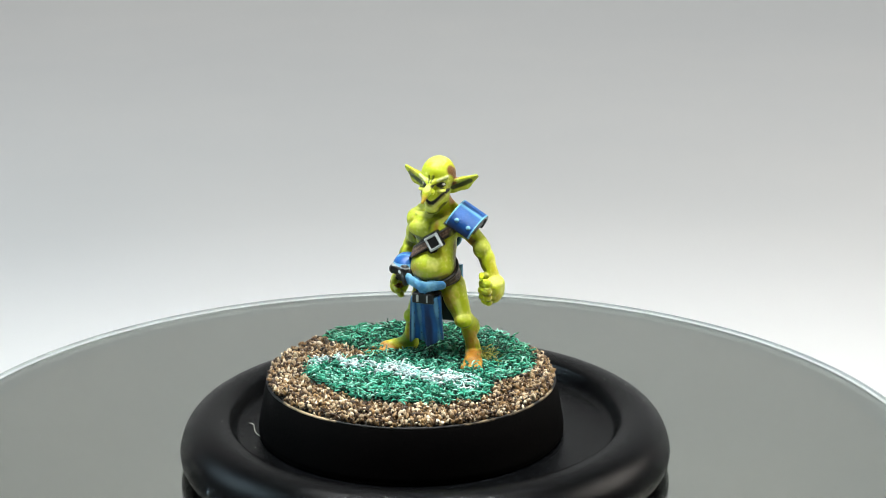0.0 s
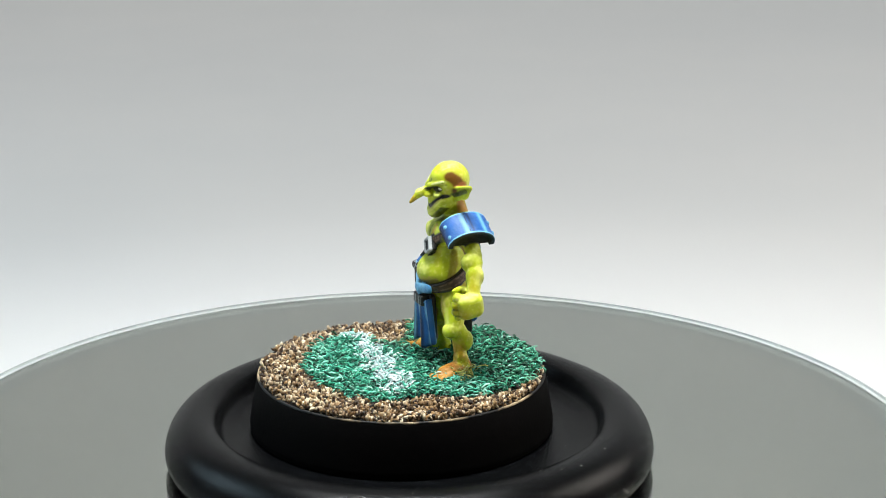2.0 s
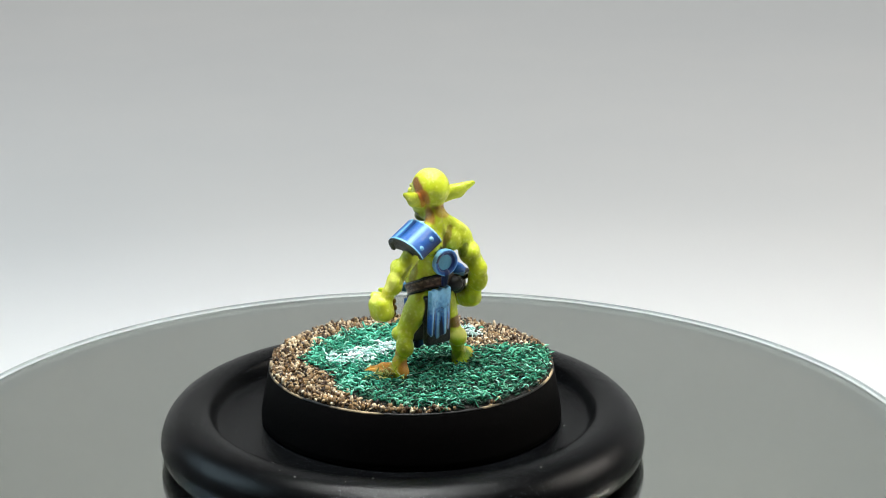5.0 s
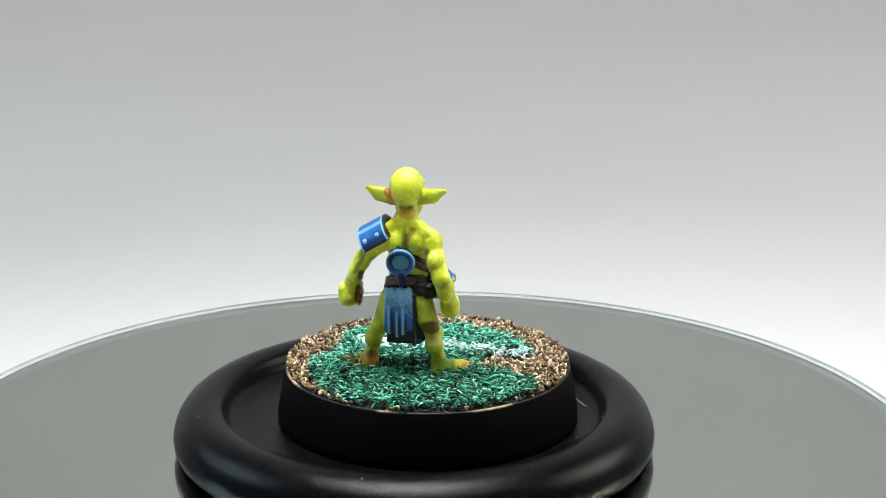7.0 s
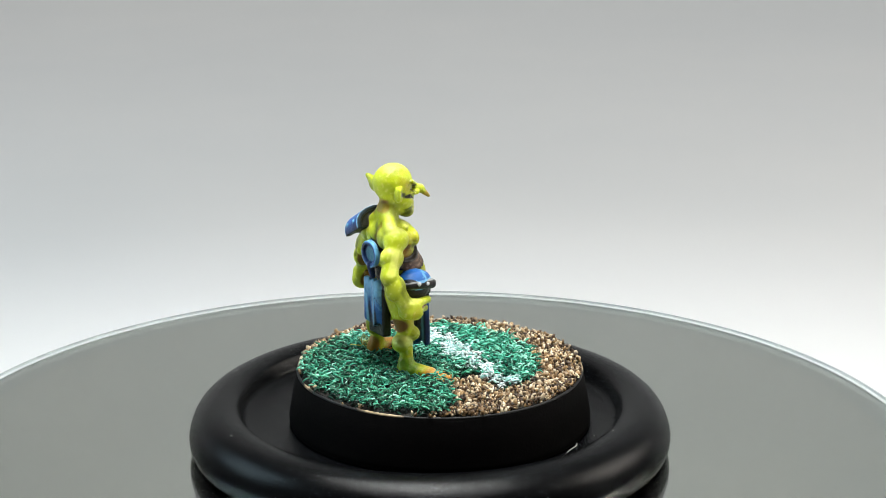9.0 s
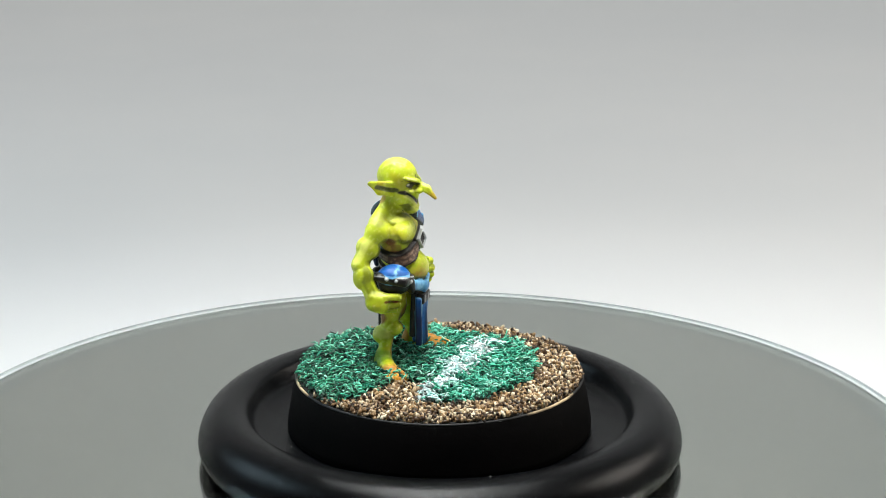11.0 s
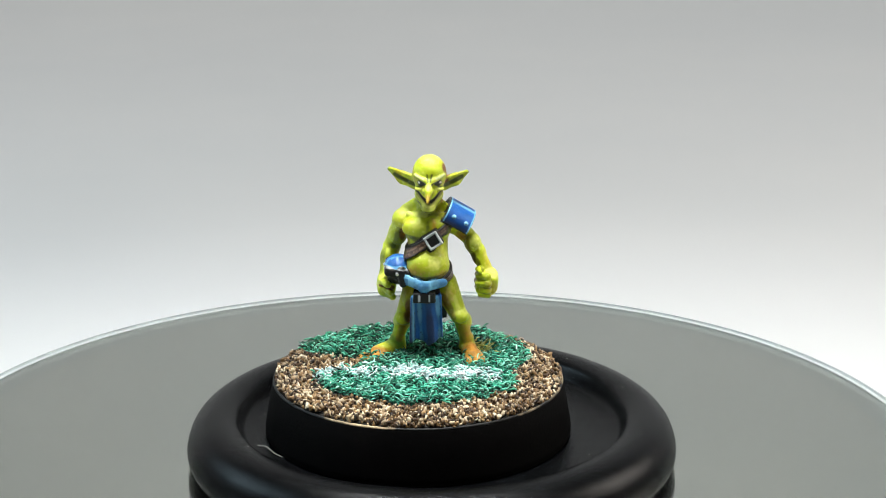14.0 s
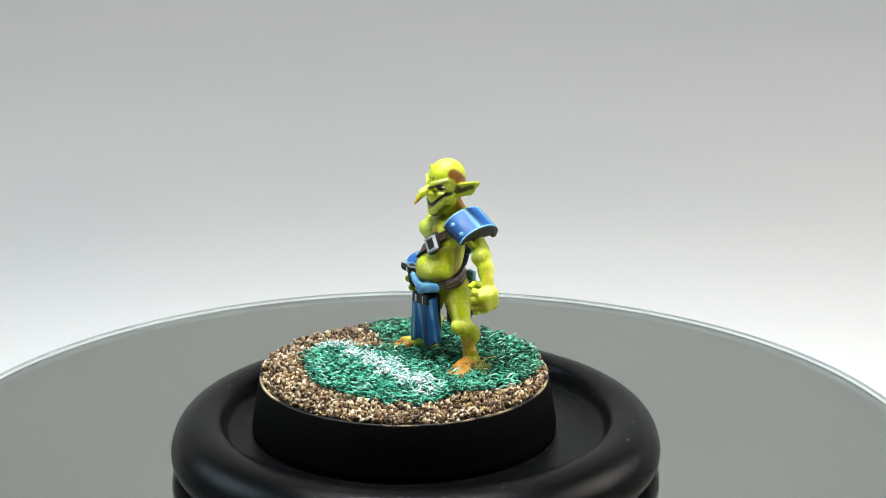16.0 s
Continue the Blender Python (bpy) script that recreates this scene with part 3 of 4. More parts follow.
    flesh = torso + [
        # chest and back muscle
        ellipsoid((-1.5, -1.3, 15.0), (1.45, 0.62, 1.0), S, 0.2),
        ellipsoid((0.85, -1.35, 14.9), (1.3, 0.62, 0.95), S, 0.2),
        ellipsoid((-1.5, 1.6, 15.2), (1.2, 0.9, 1.2), S, 0.15),
        # collar bones, navel roll, thigh and shoulder blades
        limb((-0.3, -0.9, 16.15), (-2.3, -0.2, 16.25), 0.28, 0.3, S, 0.15),
        limb((0.2, -0.9, 16.1), (1.9, -0.3, 16.2), 0.28, 0.3, S, 0.15),
        ellipsoid((0.9, 1.5, 15.1), (1.1, 0.8, 1.2), S, 0.15),
        ellipsoid((1.75, -0.9, 7.6), (0.9, 0.8, 1.5), S, 0.12, (0, -18, 0)),
        ellipsoid((-1.9, -0.8, 7.4), (0.85, 0.75, 1.5), S, 0.12, (0, 16, 0)),
        # neck and head
        limb((-0.2, 0.75, 16.2), (-0.12, 0.45, 18.4), 1.2, 1.0, S, 0.5),
        limb((-0.4, 0.9, 17.8), (-2.5, 1.6, 16.15), 0.62, 0.72, S, 0.5),
        limb((0.1, 0.9, 17.8), (1.9, 1.2, 16.05), 0.62, 0.7, S, 0.5),
        ellipsoid((-0.08, -0.05, 20.6), (1.78, 2.12, 2.0), S, 0.45),
        ellipsoid((-0.15, -0.85, 18.7), (1.5, 1.5, 1.5), S, 0.45),
        ellipsoid((-0.2, -1.6, 17.35), (0.82, 0.78, 0.62), S, 0.4),
        limb((-1.25, -1.45, 18.75), (-0.3, -2.15, 17.75), 0.3, 0.32, S, 0.15),
        limb((1.05, -1.45, 18.8), (-0.1, -2.15, 17.75), 0.3, 0.32, S, 0.15),
        ellipsoid((-1.2, -1.65, 19.35), (0.55, 0.5, 0.36), S, 0.15),
        ellipsoid((0.9, -1.68, 19.35), (0.55, 0.5, 0.36), S, 0.15),
        limb((-1.6, -1.45, 20.78), (-0.4, -2.3, 20.28), 0.2, 0.3, S, 0.12),
        limb((1.35, -1.45, 20.78), (0.1, -2.3, 20.28), 0.2, 0.3, S, 0.12),
        limb((-0.15, -2.2, 20.05), (-0.25, -3.3, 19.55), 0.34, 0.42, S, 0.2),
        limb((-0.25, -3.3, 19.5), (-0.34, -4.25, 18.62), 0.42, 0.16, S, 0.2),
        ellipsoid((-0.62, -2.55, 19.35), (0.3, 0.4, 0.3), S, 0.15),
        ellipsoid((0.1, -2.55, 19.35), (0.3, 0.4, 0.3), S, 0.15),
        # ears
        limb((-1.5, 0.2, 19.6), (-2.9, 0.9, 19.95), 0.82, 0.66, S, 0.15, (0.4, 1, 0), 1.9),
        limb((-2.9, 0.9, 19.95), (-4.3, 1.65, 20.72), 0.66, 0.2, S, 0.2, (0.4, 1, 0), 1.8),
        limb((-1.6, -0.15, 20.25), (-4.2, 1.55, 20.8), 0.2, 0.16, S, 0.12),
        limb((1.35, 0.15, 19.5), (2.65, 0.45, 19.85), 0.82, 0.64, S, 0.15, (-0.25, 1, 0), 1.9),
        limb((2.65, 0.45, 19.85), (3.88, 0.66, 20.58), 0.64, 0.2, S, 0.2, (-0.25, 1, 0), 1.8),
        limb((1.5, -0.2, 20.15), (3.8, 0.55, 20.66), 0.2, 0.16, S, 0.12),
        # left arm, held off the body, fist closed
        ellipsoid((2.4, 0.75, 15.2), (1.32, 1.37, 1.3), S, 0.12),
        limb((2.4, 0.9, 15.1), (4.1, 0.95, 13.4), 1.0, 0.84, S, 0.3),
        ellipsoid((4.45, 0.5, 12.95), (0.86, 1.15, 1.05), S, 0.1),
        limb((4.5, 0.75, 12.8), (5.8, 0.2, 10.3), 0.86, 0.68, S, 0.25),
        ellipsoid((5.15, 0.6, 11.6), (0.78, 0.95, 1.2), S, 0.15),
        slab((6.15, -0.35, 8.9), (0.98, 1.42, 1.36), S, 0.25, (10, 6, 0), 0.95),
        limb((5.95, -1.75, 9.85), (5.15, -1.15, 9.7), 0.44, 0.4, S, 0.06),
        limb((5.95, -1.9, 9.1), (5.1, -1.2, 8.95), 0.46, 0.42, S, 0.06),
        limb((5.95, -1.85, 8.38), (5.15, -1.1, 8.22), 0.43, 0.4, S, 0.06),
        limb((6.0, -1.6, 7.78), (5.3, -0.9, 7.68), 0.38, 0.36, S, 0.06),
        limb((5.15, -1.15, 9.6), (5.0, 0.1, 9.55), 0.4, 0.34, S, 0.05),
        limb((5.1, -1.2, 8.9), (4.95, 0.15, 8.85), 0.42, 0.36, S, 0.05),
        limb((5.15, -1.1, 8.2), (5.0, 0.1, 8.2), 0.4, 0.34, S, 0.05),
        limb((5.5, 0.0, 10.2), (5.0, -1.0, 10.45), 0.42, 0.3, S, 0.06),
        limb((5.0, -1.0, 10.45), (5.2, -1.75, 10.35), 0.3, 0.22, S, 0.05),
        # right arm, elbow back, round the helmet
        ellipsoid((-2.75, 1.2, 15.3), (1.26, 1.36, 1.28), S, 0.12),
        limb((-2.95, 1.5, 15.0), (-4.0, 2.75, 12.1), 1.0, 0.88, S, 0.3),
        ellipsoid((-3.4, 2.1, 13.6), (1.02, 1.3, 1.3), S, 0.08),
        limb((-4.1, 2.75, 11.8), (-4.7, 1.3, 8.9), 0.92, 0.78, S, 0.3),
        ellipsoid((-4.4, 2.3, 10.7), (0.95, 1.15, 1.4), S, 0.1),
        slab((-4.65, 0.6, 8.3), (0.98, 1.35, 1.15), S, 0.3, (14, 8, 8), 0.9),
        limb((-4.9, -0.2, 8.9), (-4.5, -1.5, 8.95), 0.48, 0.38, S, 0.12),
        limb((-4.8, -0.2, 8.2), (-4.2, -1.3, 8.0), 0.46, 0.38, S, 0.12),
        limb((-4.6, -0.1, 7.6), (-4.0, -0.9, 7.4), 0.42, 0.36, S, 0.12),
        # left leg
        limb((1.4, 0.1, 8.6), (2.85, -0.75, 5.6), 1.42, 0.95, S, 0.4),
        ellipsoid((3.05, -1.1, 5.35), (0.98, 1.0, 0.85), S, 0.06),
        limb((3.1, -0.3, 5.2), (3.75, -0.4, 2.6), 0.85, 0.62, S, 0.2),
        ellipsoid((3.5, 0.1, 4.3), (0.92, 0.98, 1.15), S, 0.08),
        limb((3.9, -0.2, 1.6), (4.4, -2.4, 1.3), 0.9, 0.8, S, 0.3),
        limb((4.0, -2.0, 1.3), (4.0, -3.6, 1.0), 0.5, 0.4, S, 0.12),
        limb((4.6, -2.0, 1.3), (4.85, -4.1, 1.05), 0.55, 0.42, S, 0.12),
        limb((4.9, -1.7, 1.3), (5.6, -3.5, 1.0), 0.48, 0.38, S, 0.12),
        limb((3.85, -0.4, 2.6), (3.85, 0.0, 1.5), 0.75, 0.75, S, 0.2),
        # right leg
        limb((-1.5, 0.2, 8.5), (-2.7, 0.05, 5.4), 1.3, 0.92, S, 0.35),
        ellipsoid((-2.85, -0.45, 5.0), (0.98, 0.95, 0.85), S, 0.06),
        limb((-2.85, 0.3, 4.8), (-3.5, 0.4, 2.3), 0.85, 0.64, S, 0.2),
        ellipsoid((-3.0, 0.75, 4.2), (0.98, 1.05, 1.05), S, 0.08),
        limb((-3.5, 0.5, 2.2), (-3.5, 0.7, 1.2), 0.85, 0.85, S, 0.2),
        limb((-3.6, 0.5, 1.5), (-5.7, -1.0, 1.25), 0.9, 0.75, S, 0.3),
        limb((-5.3, -0.6, 1.25), (-7.3, -1.4, 0.95), 0.5, 0.38, S, 0.12),
        limb((-5.4, -1.1, 1.25), (-7.2, -2.2, 0.95), 0.55, 0.4, S, 0.12),
        limb((-5.1, -1.3, 1.2), (-6.5, -2.8, 0.95), 0.48, 0.36, S, 0.12),
    ]
    def face_front(x, z):
        q = 1 - ((x + 0.15) / 1.6) ** 2 - ((z - 18.7) / 1.65) ** 2
        return -0.85 - 1.5 * math.sqrt(max(q, 0.12))

    # grooves: the grin, eye sockets, fist and fingers, chest and back
    grin = [(-0.15 + 1.42 * u, 18.02 + 1.25 * abs(u) ** 1.5) for u in [k / 6 for k in range(-6, 7)]]
    grooves = []
    for (xa, za), (xb, zb) in zip(grin, grin[1:]):
        grooves.append(limb((xa, face_front(xa, za) - 0.2, za), (xb, face_front(xb, zb) - 0.2, zb), 0.27, 0.27, INK, 0.08))
    for x in (-1.1, 0.92):
        grooves.append(ellipsoid((x, -2.2, 20.02), (0.5, 0.36, 0.26), INK, 0.08, (0, 18 if x < 0 else -18, 0)))
    grooves += [
        limb((-0.32, -2.2, 16.0), (-0.35, -2.35, 14.3), 0.2, 0.16, S, 0.15),
        limb((-0.25, 2.3, 16.0), (-0.2, 2.4, 12.5), 0.3, 0.25, S, 0.2),
        limb((-2.6, -1.85, 14.0), (-0.5, -2.25, 13.9), 0.16, 0.16, S, 0.12),
        limb((-5.6, -0.75, 8.55), (-4.0, -1.0, 8.5), 0.13, 0.13, S, 0.06),
        limb((-2.4, 0.15, 19.72), (-3.6, 0.75, 20.15), 0.24, 0.12, S, 0.1),
        limb((2.1, -0.15, 19.62), (3.2, 0.1, 20.05), 0.24, 0.12, S, 0.1),
    ]
    axis, up = np.array((0.86, 0, -0.51)), np.array((0.51, 0, 0.86))
    pad_c = np.array((2.62, 0.78, 15.42))

    def pad(p):
        e = p - pad_c
        a, n, y = e @ axis, e @ up, e[:, 1]
        ring = (np.hypot(y / 2.28, n / 1.62) - 1) * 1.9
        return np.maximum(np.maximum(np.abs(ring) - 0.24, np.abs(a) - 1.5), -(n + 0.35))

    def lining(p):
        e = p - pad_c
        a, n, y = e @ axis, e @ up, e[:, 1]
        ring = (np.hypot(y / 2.28, n / 1.62) - 1) * 1.9
        return np.maximum(np.maximum(ring + 0.15, np.abs(a) - 1.35), -(n + 0.2))

    def cup(p):
        e = p - np.array((0.15, 2.5, 13.3))
        r = np.hypot(e[:, 0], e[:, 2] * 1.08)
        body = np.maximum(r - 1.5, np.abs(e[:, 1]) - 0.28)
        return np.maximum(body, -np.maximum(r - 1.05, 0.02 - e[:, 1]))

    def buckle(p):
        q = np.array(Euler((radians(-8), radians(-33), 0)).to_matrix())
        e = (p - np.array((0.25, -2.52, 14.0))) @ q
        sq = np.maximum(np.abs(e[:, 0]), np.abs(e[:, 2]))
        return np.maximum(np.abs(sq - 0.66) - 0.1, np.abs(e[:, 1]) - 0.26)

    strap = wrap((-0.545, 0, 0.838), 11.75, 0.42, 0.3)
    belt = wrap((0, -0.40, 0.917), 9.55, 0.55, 0.32)
    gear = [
        shape(strap, (-3.5, -3.8, 10.8), (3.2, 3.0, 17.2), LEATHER),
        shape(belt, (-3.3, -4.0, 7.5), (3.2, 3.0, 12.2), LEATHER),
        shape(buckle, (-1.1, -3.2, 12.7), (1.6, -1.5, 15.3), STEEL, 0.03),
        slab((0.25, -2.15, 14.0), (0.9, 0.24, 0.84), INK, 0.03, (-8, -33, 0), 0.1),
        slab((0.25, -2.3, 14.0), (0.6, 0.3, 0.6), INK, 0.03, (-8, -33, 0), 0.1),
        shape(pad, (0.3, -2.2, 13.2), (5.8, 3.9, 18.6), BLUE),
        shape(lining, (0.3, -2.2, 13.2), (5.8, 3.9, 18.6), INK),
        shape(cup, (-1.5, 1.9, 11.7), (1.8, 3.0, 14.9), BLUE),
        # helmet under the arm
        ellipsoid((-3.4, -0.65, 10.8), (1.42, 1.75, 1.2), BLUE, 0.05),
        slab((-3.4, -0.7, 10.55), (1.45, 1.82, 0.52), LEATHER_DEEP, 0.05, (6, 8, 0), 0.45),
        ellipsoid((-3.25, -0.6, 9.9), (1.4, 1.7, 1.1), INK, 0.05),
        limb((-3.1, -2.2, 10.6), (-2.9, -2.4, 9.3), 0.55, 0.4, INK, 0.1),
        # loincloth, front
        limb((-2.5, -2.55, 9.75), (-0.7, -3.25, 9.2), 0.55, 0.62, lin(84, 154, 212), 0.15, (0, 1, 0.2), 2.3),
        limb((-0.7, -3.25, 9.2), (1.25, -2.9, 9.55), 0.62, 0.5, lin(84, 154, 212), 0.15, (0, 1, 0.2), 2.3),
        slab((-0.7, -3.0, 8.0), (1.15, 0.42, 0.55), INK, 0.05),
        slab((-1.25, -3.4, 8.0), (0.07, 0.1, 0.4), STEEL, 0.03, r=0.05),
        slab((-0.15, -3.4, 8.0), (0.07, 0.1, 0.4), STEEL, 0.03, r=0.05),
        slab((-0.5, -2.72, 5.6), (1.72, 0.34, 2.6), BLUE, 0.05, (3, 0, 0), 0.2, 0.3),
        # black block added behind the cloth for the dark between the legs
        slab((-0.4, -2.15, 6.2), (1.4, 0.3, 2.5), INK, 0.05, (3, 0, 0), 0.2),
        # loincloth, back
        slab((0.5, 1.9, 7.95), (1.45, 0.32, 2.5), BLUE, 0.05, (-3, 0, 0), 0.2, 0.2),
        # black block added inside for the dark below the back cloth
        slab((0.3, 1.35, 7.0), (1.5, 0.5, 2.6), INK, 0.05, (0, 0, 0), 0.2),
        limb((0.1, 2.55, 12.1), (0.1, 2.3, 10.9), 0.42, 0.3, BLUE_DEEP, 0.1),
        # dark lumps added behind the hip for the helmet's underside
        ellipsoid((-1.9, 1.6, 10.4), (0.9, 0.7, 0.8), LEATHER_DEEP, 0.1),
        ellipsoid((-2.7, 0.9, 10.0), (0.8, 0.9, 0.9), LEATHER_DEEP, 0.1),
    ]
    for y, n in ((-2.3, 0.64), (2.3, 0.64)):
        for a in (-0.6, 0.85):
            at = pad_c + axis * a + up * n + np.array((0, y, 0))
            gear.append(ellipsoid(at, (0.25, 0.25, 0.25), BLUE_PALE, 0.03))
    for k in range(7):
        an = radians(135 + 33 * k)
        gear.append(ellipsoid((-3.4 + 1.45 * math.cos(an), -0.7 + 1.82 * math.sin(an), 10.6 - 0.2 * math.cos(an) + 0.19 * math.sin(an)), (0.19, 0.19, 0.2), STEEL, 0.03))
    # sample the forms
    h = 0.085
    lo, hi = np.array((-8.0, -5.2, 0.2)), np.array((8.2, 5.2, 23.4))
    dims = np.ceil((hi - lo) / h).astype(int)
    field = np.full(dims, 3.0, np.float32)
    for prim in flesh + grooves + gear:
        a = np.clip(((prim["lo"] - 0.8 - lo) / h).astype(int), 0, dims)
        b = np.clip(((prim["hi"] + 0.8 - lo) / h).astype(int) + 1, 0, dims)
        ax = [lo[k] + h * np.arange(a[k], b[k]) for k in range(3)]
        g = np.stack(np.meshgrid(*ax, indexing="ij"), -1).reshape(-1, 3)
        d = prim["d"](g).reshape([len(v) for v in ax]).astype(np.float32)
        view = field[a[0]:b[0], a[1]:b[1], a[2]:b[2]]
        view[...] = -blend(-view, d, prim["k"]) if any(prim is g for g in grooves) else blend(view, d, prim["k"])
    verts, quads = net(field, lo, h)
    # coats of paint, with shade and highlights put into the colour
    best = np.full(len(verts), 9.0)
    coat = np.zeros((len(verts), 4))
    is_skin = np.zeros(len(verts), bool)
    for i, prim in enumerate(flesh + gear):
        near = np.all((verts > prim["lo"] - 0.6) & (verts < prim["hi"] + 0.6), axis=1)
        ids = np.nonzero(near)[0]
        if not len(ids):
            continue
        d = prim["d"](verts[ids]) - (0.04 if i >= len(flesh) else 0)
        win = ids[d < best[ids]]
        best[win] = d[d < best[ids]]
        coat[win] = prim["col"]
        is_skin[win] = i < len(flesh)
    X, Y, Z = verts.T
    wob = np.array([noise.noise(Vector(v) * 0.55) for v in verts])
    fine = np.array([noise.noise(Vector(v) * 3.2) for v in verts])

    def glaze(colour, weight, mask):
        w = (np.clip(weight, 0, 1) * mask)[:, None]
        coat[:] = coat * (1 - w) + np.array(colour) * w

    def spot(c, r):
        e = np.sqrt(sum(((v - o) / s) ** 2 for v, o, s in zip((X, Y, Z), c, r)))
        return np.clip((1.0 - e) * 4.5, 0, 1)

    def soft(c, r):
        e = np.sqrt(sum(((v - o) / s) ** 2 for v, o, s in zip((X, Y, Z), c, r)))
        return np.clip((1.25 - e) * 1.1 + 0.5 * fine, 0, 1)

    glaze(SKIN_DEEP, 0.4 * np.clip(wob * 1.8 - 0.1, 0, 1), is_skin)
    glaze(SKIN_PALE, 0.5 * np.clip(fine * 2.2 - 0.4, 0, 1), is_skin)
    glaze(OCHRE, 0.35 * np.clip(-wob * 2.0 - 0.25, 0, 1), is_skin & (Y < 1.0))
    for c, r in (((4.7, -2.5, 1.0), (2.2, 3.0, 1.7)), ((-6.2, -1.5, 0.9), (2.4, 2.2, 1.3)), ((3.5, 0.7, 2.0), (1.3, 1.2, 1.2))):
        glaze(OCHRE, 0.85 * spot(c, r), is_skin)
    for c, r in (((-2.0, -1.4, 5.9), (1.0, 0.9, 1.8)), ((4.85, 0.35, 8.9), (0.6, 1.25, 1.4)), ((-2.6, 0.9, 6.0), (1.3, 1.2, 0.8)), ((-4.0, -0.9, 8.3), (0.6, 0.6, 0.4)), ((4.6, 0.6, 11.5), (0.5, 1.0, 1.2)), ((-2.9, 0.2, 13.8), (0.5, 1.6, 1.0))):
        glaze(RUST, 0.9 * spot(c, r), is_skin)
    for c, r in (((0.3, -1.9, 15.4), (0.35, 0.8, 0.9)), ((-1.6, -2.4, 10.6), (1.2, 1.6, 1.0)), ((0.9, -2.6, 10.2), (1.1, 1.2, 0.7)), ((1.7, -1.4, 7.6), (0.8, 1.0, 1.3)), ((-2.4, 0.1, 13.2), (0.6, 1.2, 1.0)), ((3.2, 0.4, 13.6), (0.6, 1.2, 0.8)), ((4.2, -0.9, 3.5), (0.8, 0.9, 1.2)), ((-2.5, -0.8, 3.6), (0.6, 0.8, 1.4))):
        glaze(OCHRE, 0.6 * soft(c, r), is_skin)
    glaze(OCHRE, 0.55 * spot((-0.5, 1.6, 18.4), (1.3, 0.9, 0.8)), is_skin)
    glaze(SKIN_PALE, 0.7 * spot((-3.1, 0.7, 4.5), (1.3, 1.4, 0.8)), is_skin)
    glaze(lin(70, 140, 40), 0.6 * spot((-3.9, 0.4, 1.9), (1.4, 1.4, 1.1)), is_skin)
    # face: sockets, brows, grin
    def stroke(colour, weight, path, width, depth=0.7):
        d = np.full(len(verts), 9.0)
        for a, b in zip(path, path[1:]):
            a, b = np.array(a, float), np.array(b, float)
            ax = b - a
            u = np.clip((verts - a) @ ax / (ax @ ax), 0, 1)
            d = np.minimum(d, np.linalg.norm((verts - a - u[:, None] * ax) / (1, depth / width, 1), axis=1))
        glaze(colour, weight * np.clip((width - d) / width * 3.0, 0, 1), is_skin)

    for x in (-1.08, 0.92):
        side = -1 if x < 0 else 1
        glaze(INK, 0.97 * spot((x, -2.0, 20.0), (0.66, 0.8, 0.36)), is_skin)
        stroke(INK, 0.95, [(x - side * 0.85, -2.5, 20.0), (x, -2.1, 20.22), (x + side * 0.62, -1.6, 20.5)], 0.17)
        stroke(INK, 0.8, [(x - side * 0.7, -2.4, 19.85), (x - side * 0.1, -2.1, 19.66), (x + side * 0.5, -1.7, 19.75)], 0.12)
        stroke(BONE, 0.35, [(x - side * 0.3, -2.3, 20.56), (x + side * 0.5, -1.7, 20.86)], 0.16)
        stroke(SKIN_PALE, 0.8, [(x - side * 0.4, -2.3, 19.45), (x + side * 0.4, -1.7, 19.42)], 0.2)
        glaze(BONE, 1.0 * (spot((x + side * 0.16, -2.0, 20.04), (0.2, 0.7, 0.14)) > 0.2), is_skin)
    for dx in (-0.28, 0.22):
        stroke(SKIN_DEEP, 0.85, [(-0.15 + dx * 0.5, -2.3, 20.35), (-0.1 + dx, -2.1, 20.95)], 0.13)
    grin_line = [(x, face_front(x, z), z) for x, z in grin]
    stroke(INK, 1.0, grin_line, 0.27, 1.1)
    stroke(SKIN_PALE, 0.6, [(x * 0.92, y - 0.1, z - 0.42) for x, y, z in grin_line], 0.22, 0.8)
    # shade under the chin put into the skin colour
    stroke(SKIN_DEEP, 0.8, [(-1.3, -1.3, 17.9), (-0.5, -1.6, 17.0), (0.3, -1.6, 17.0), (1.1, -1.3, 17.9)], 0.26, 0.9)
    for k in range(7):
        # pale brush streaks over the crown
        x = -1.2 + 0.4 * k
        stroke(SKIN_PALE, 0.6, [(x * 0.7, -1.2, 22.0), (x * 0.85, 0.0, 22.45), (x, 1.3, 21.6)], 0.1, 0.3)
    stroke(RUST, 0.95, [(1.35, -0.55, 21.3), (1.55, 0.0, 20.9), (1.65, 0.45, 20.2), (1.5, 0.2, 19.9)], 0.62, 0.8)
    stroke(RUST, 0.85, [(-1.3, 1.2, 18.9), (-0.1, 2.0, 18.75), (1.2, 1.2, 18.9)], 0.32, 0.8)
    stroke(OCHRE, 0.8, [(1.55, 0.7, 20.3), (1.4, 1.0, 19.2), (1.0, 1.0, 18.2), (0.9, 1.0, 17.4)], 0.55, 0.8)
    stroke(OCHRE, 0.3, [(-0.3, -3.8, 19.1), (-0.34, -4.3, 18.6)], 0.45, 0.6)
    glaze(SKIN_PALE, 0.35 * spot((-0.25, -2.2, 17.5), (1.0, 0.9, 0.5)), is_skin)
    glaze(SKIN_PALE, 0.7 * spot((-0.2, -3.4, 19.9), (0.4, 1.0, 0.4)), is_skin)
    glaze(OCHRE, 0.4 * spot((-0.35, -4.1, 18.8), (0.5, 0.8, 0.5)), is_skin)
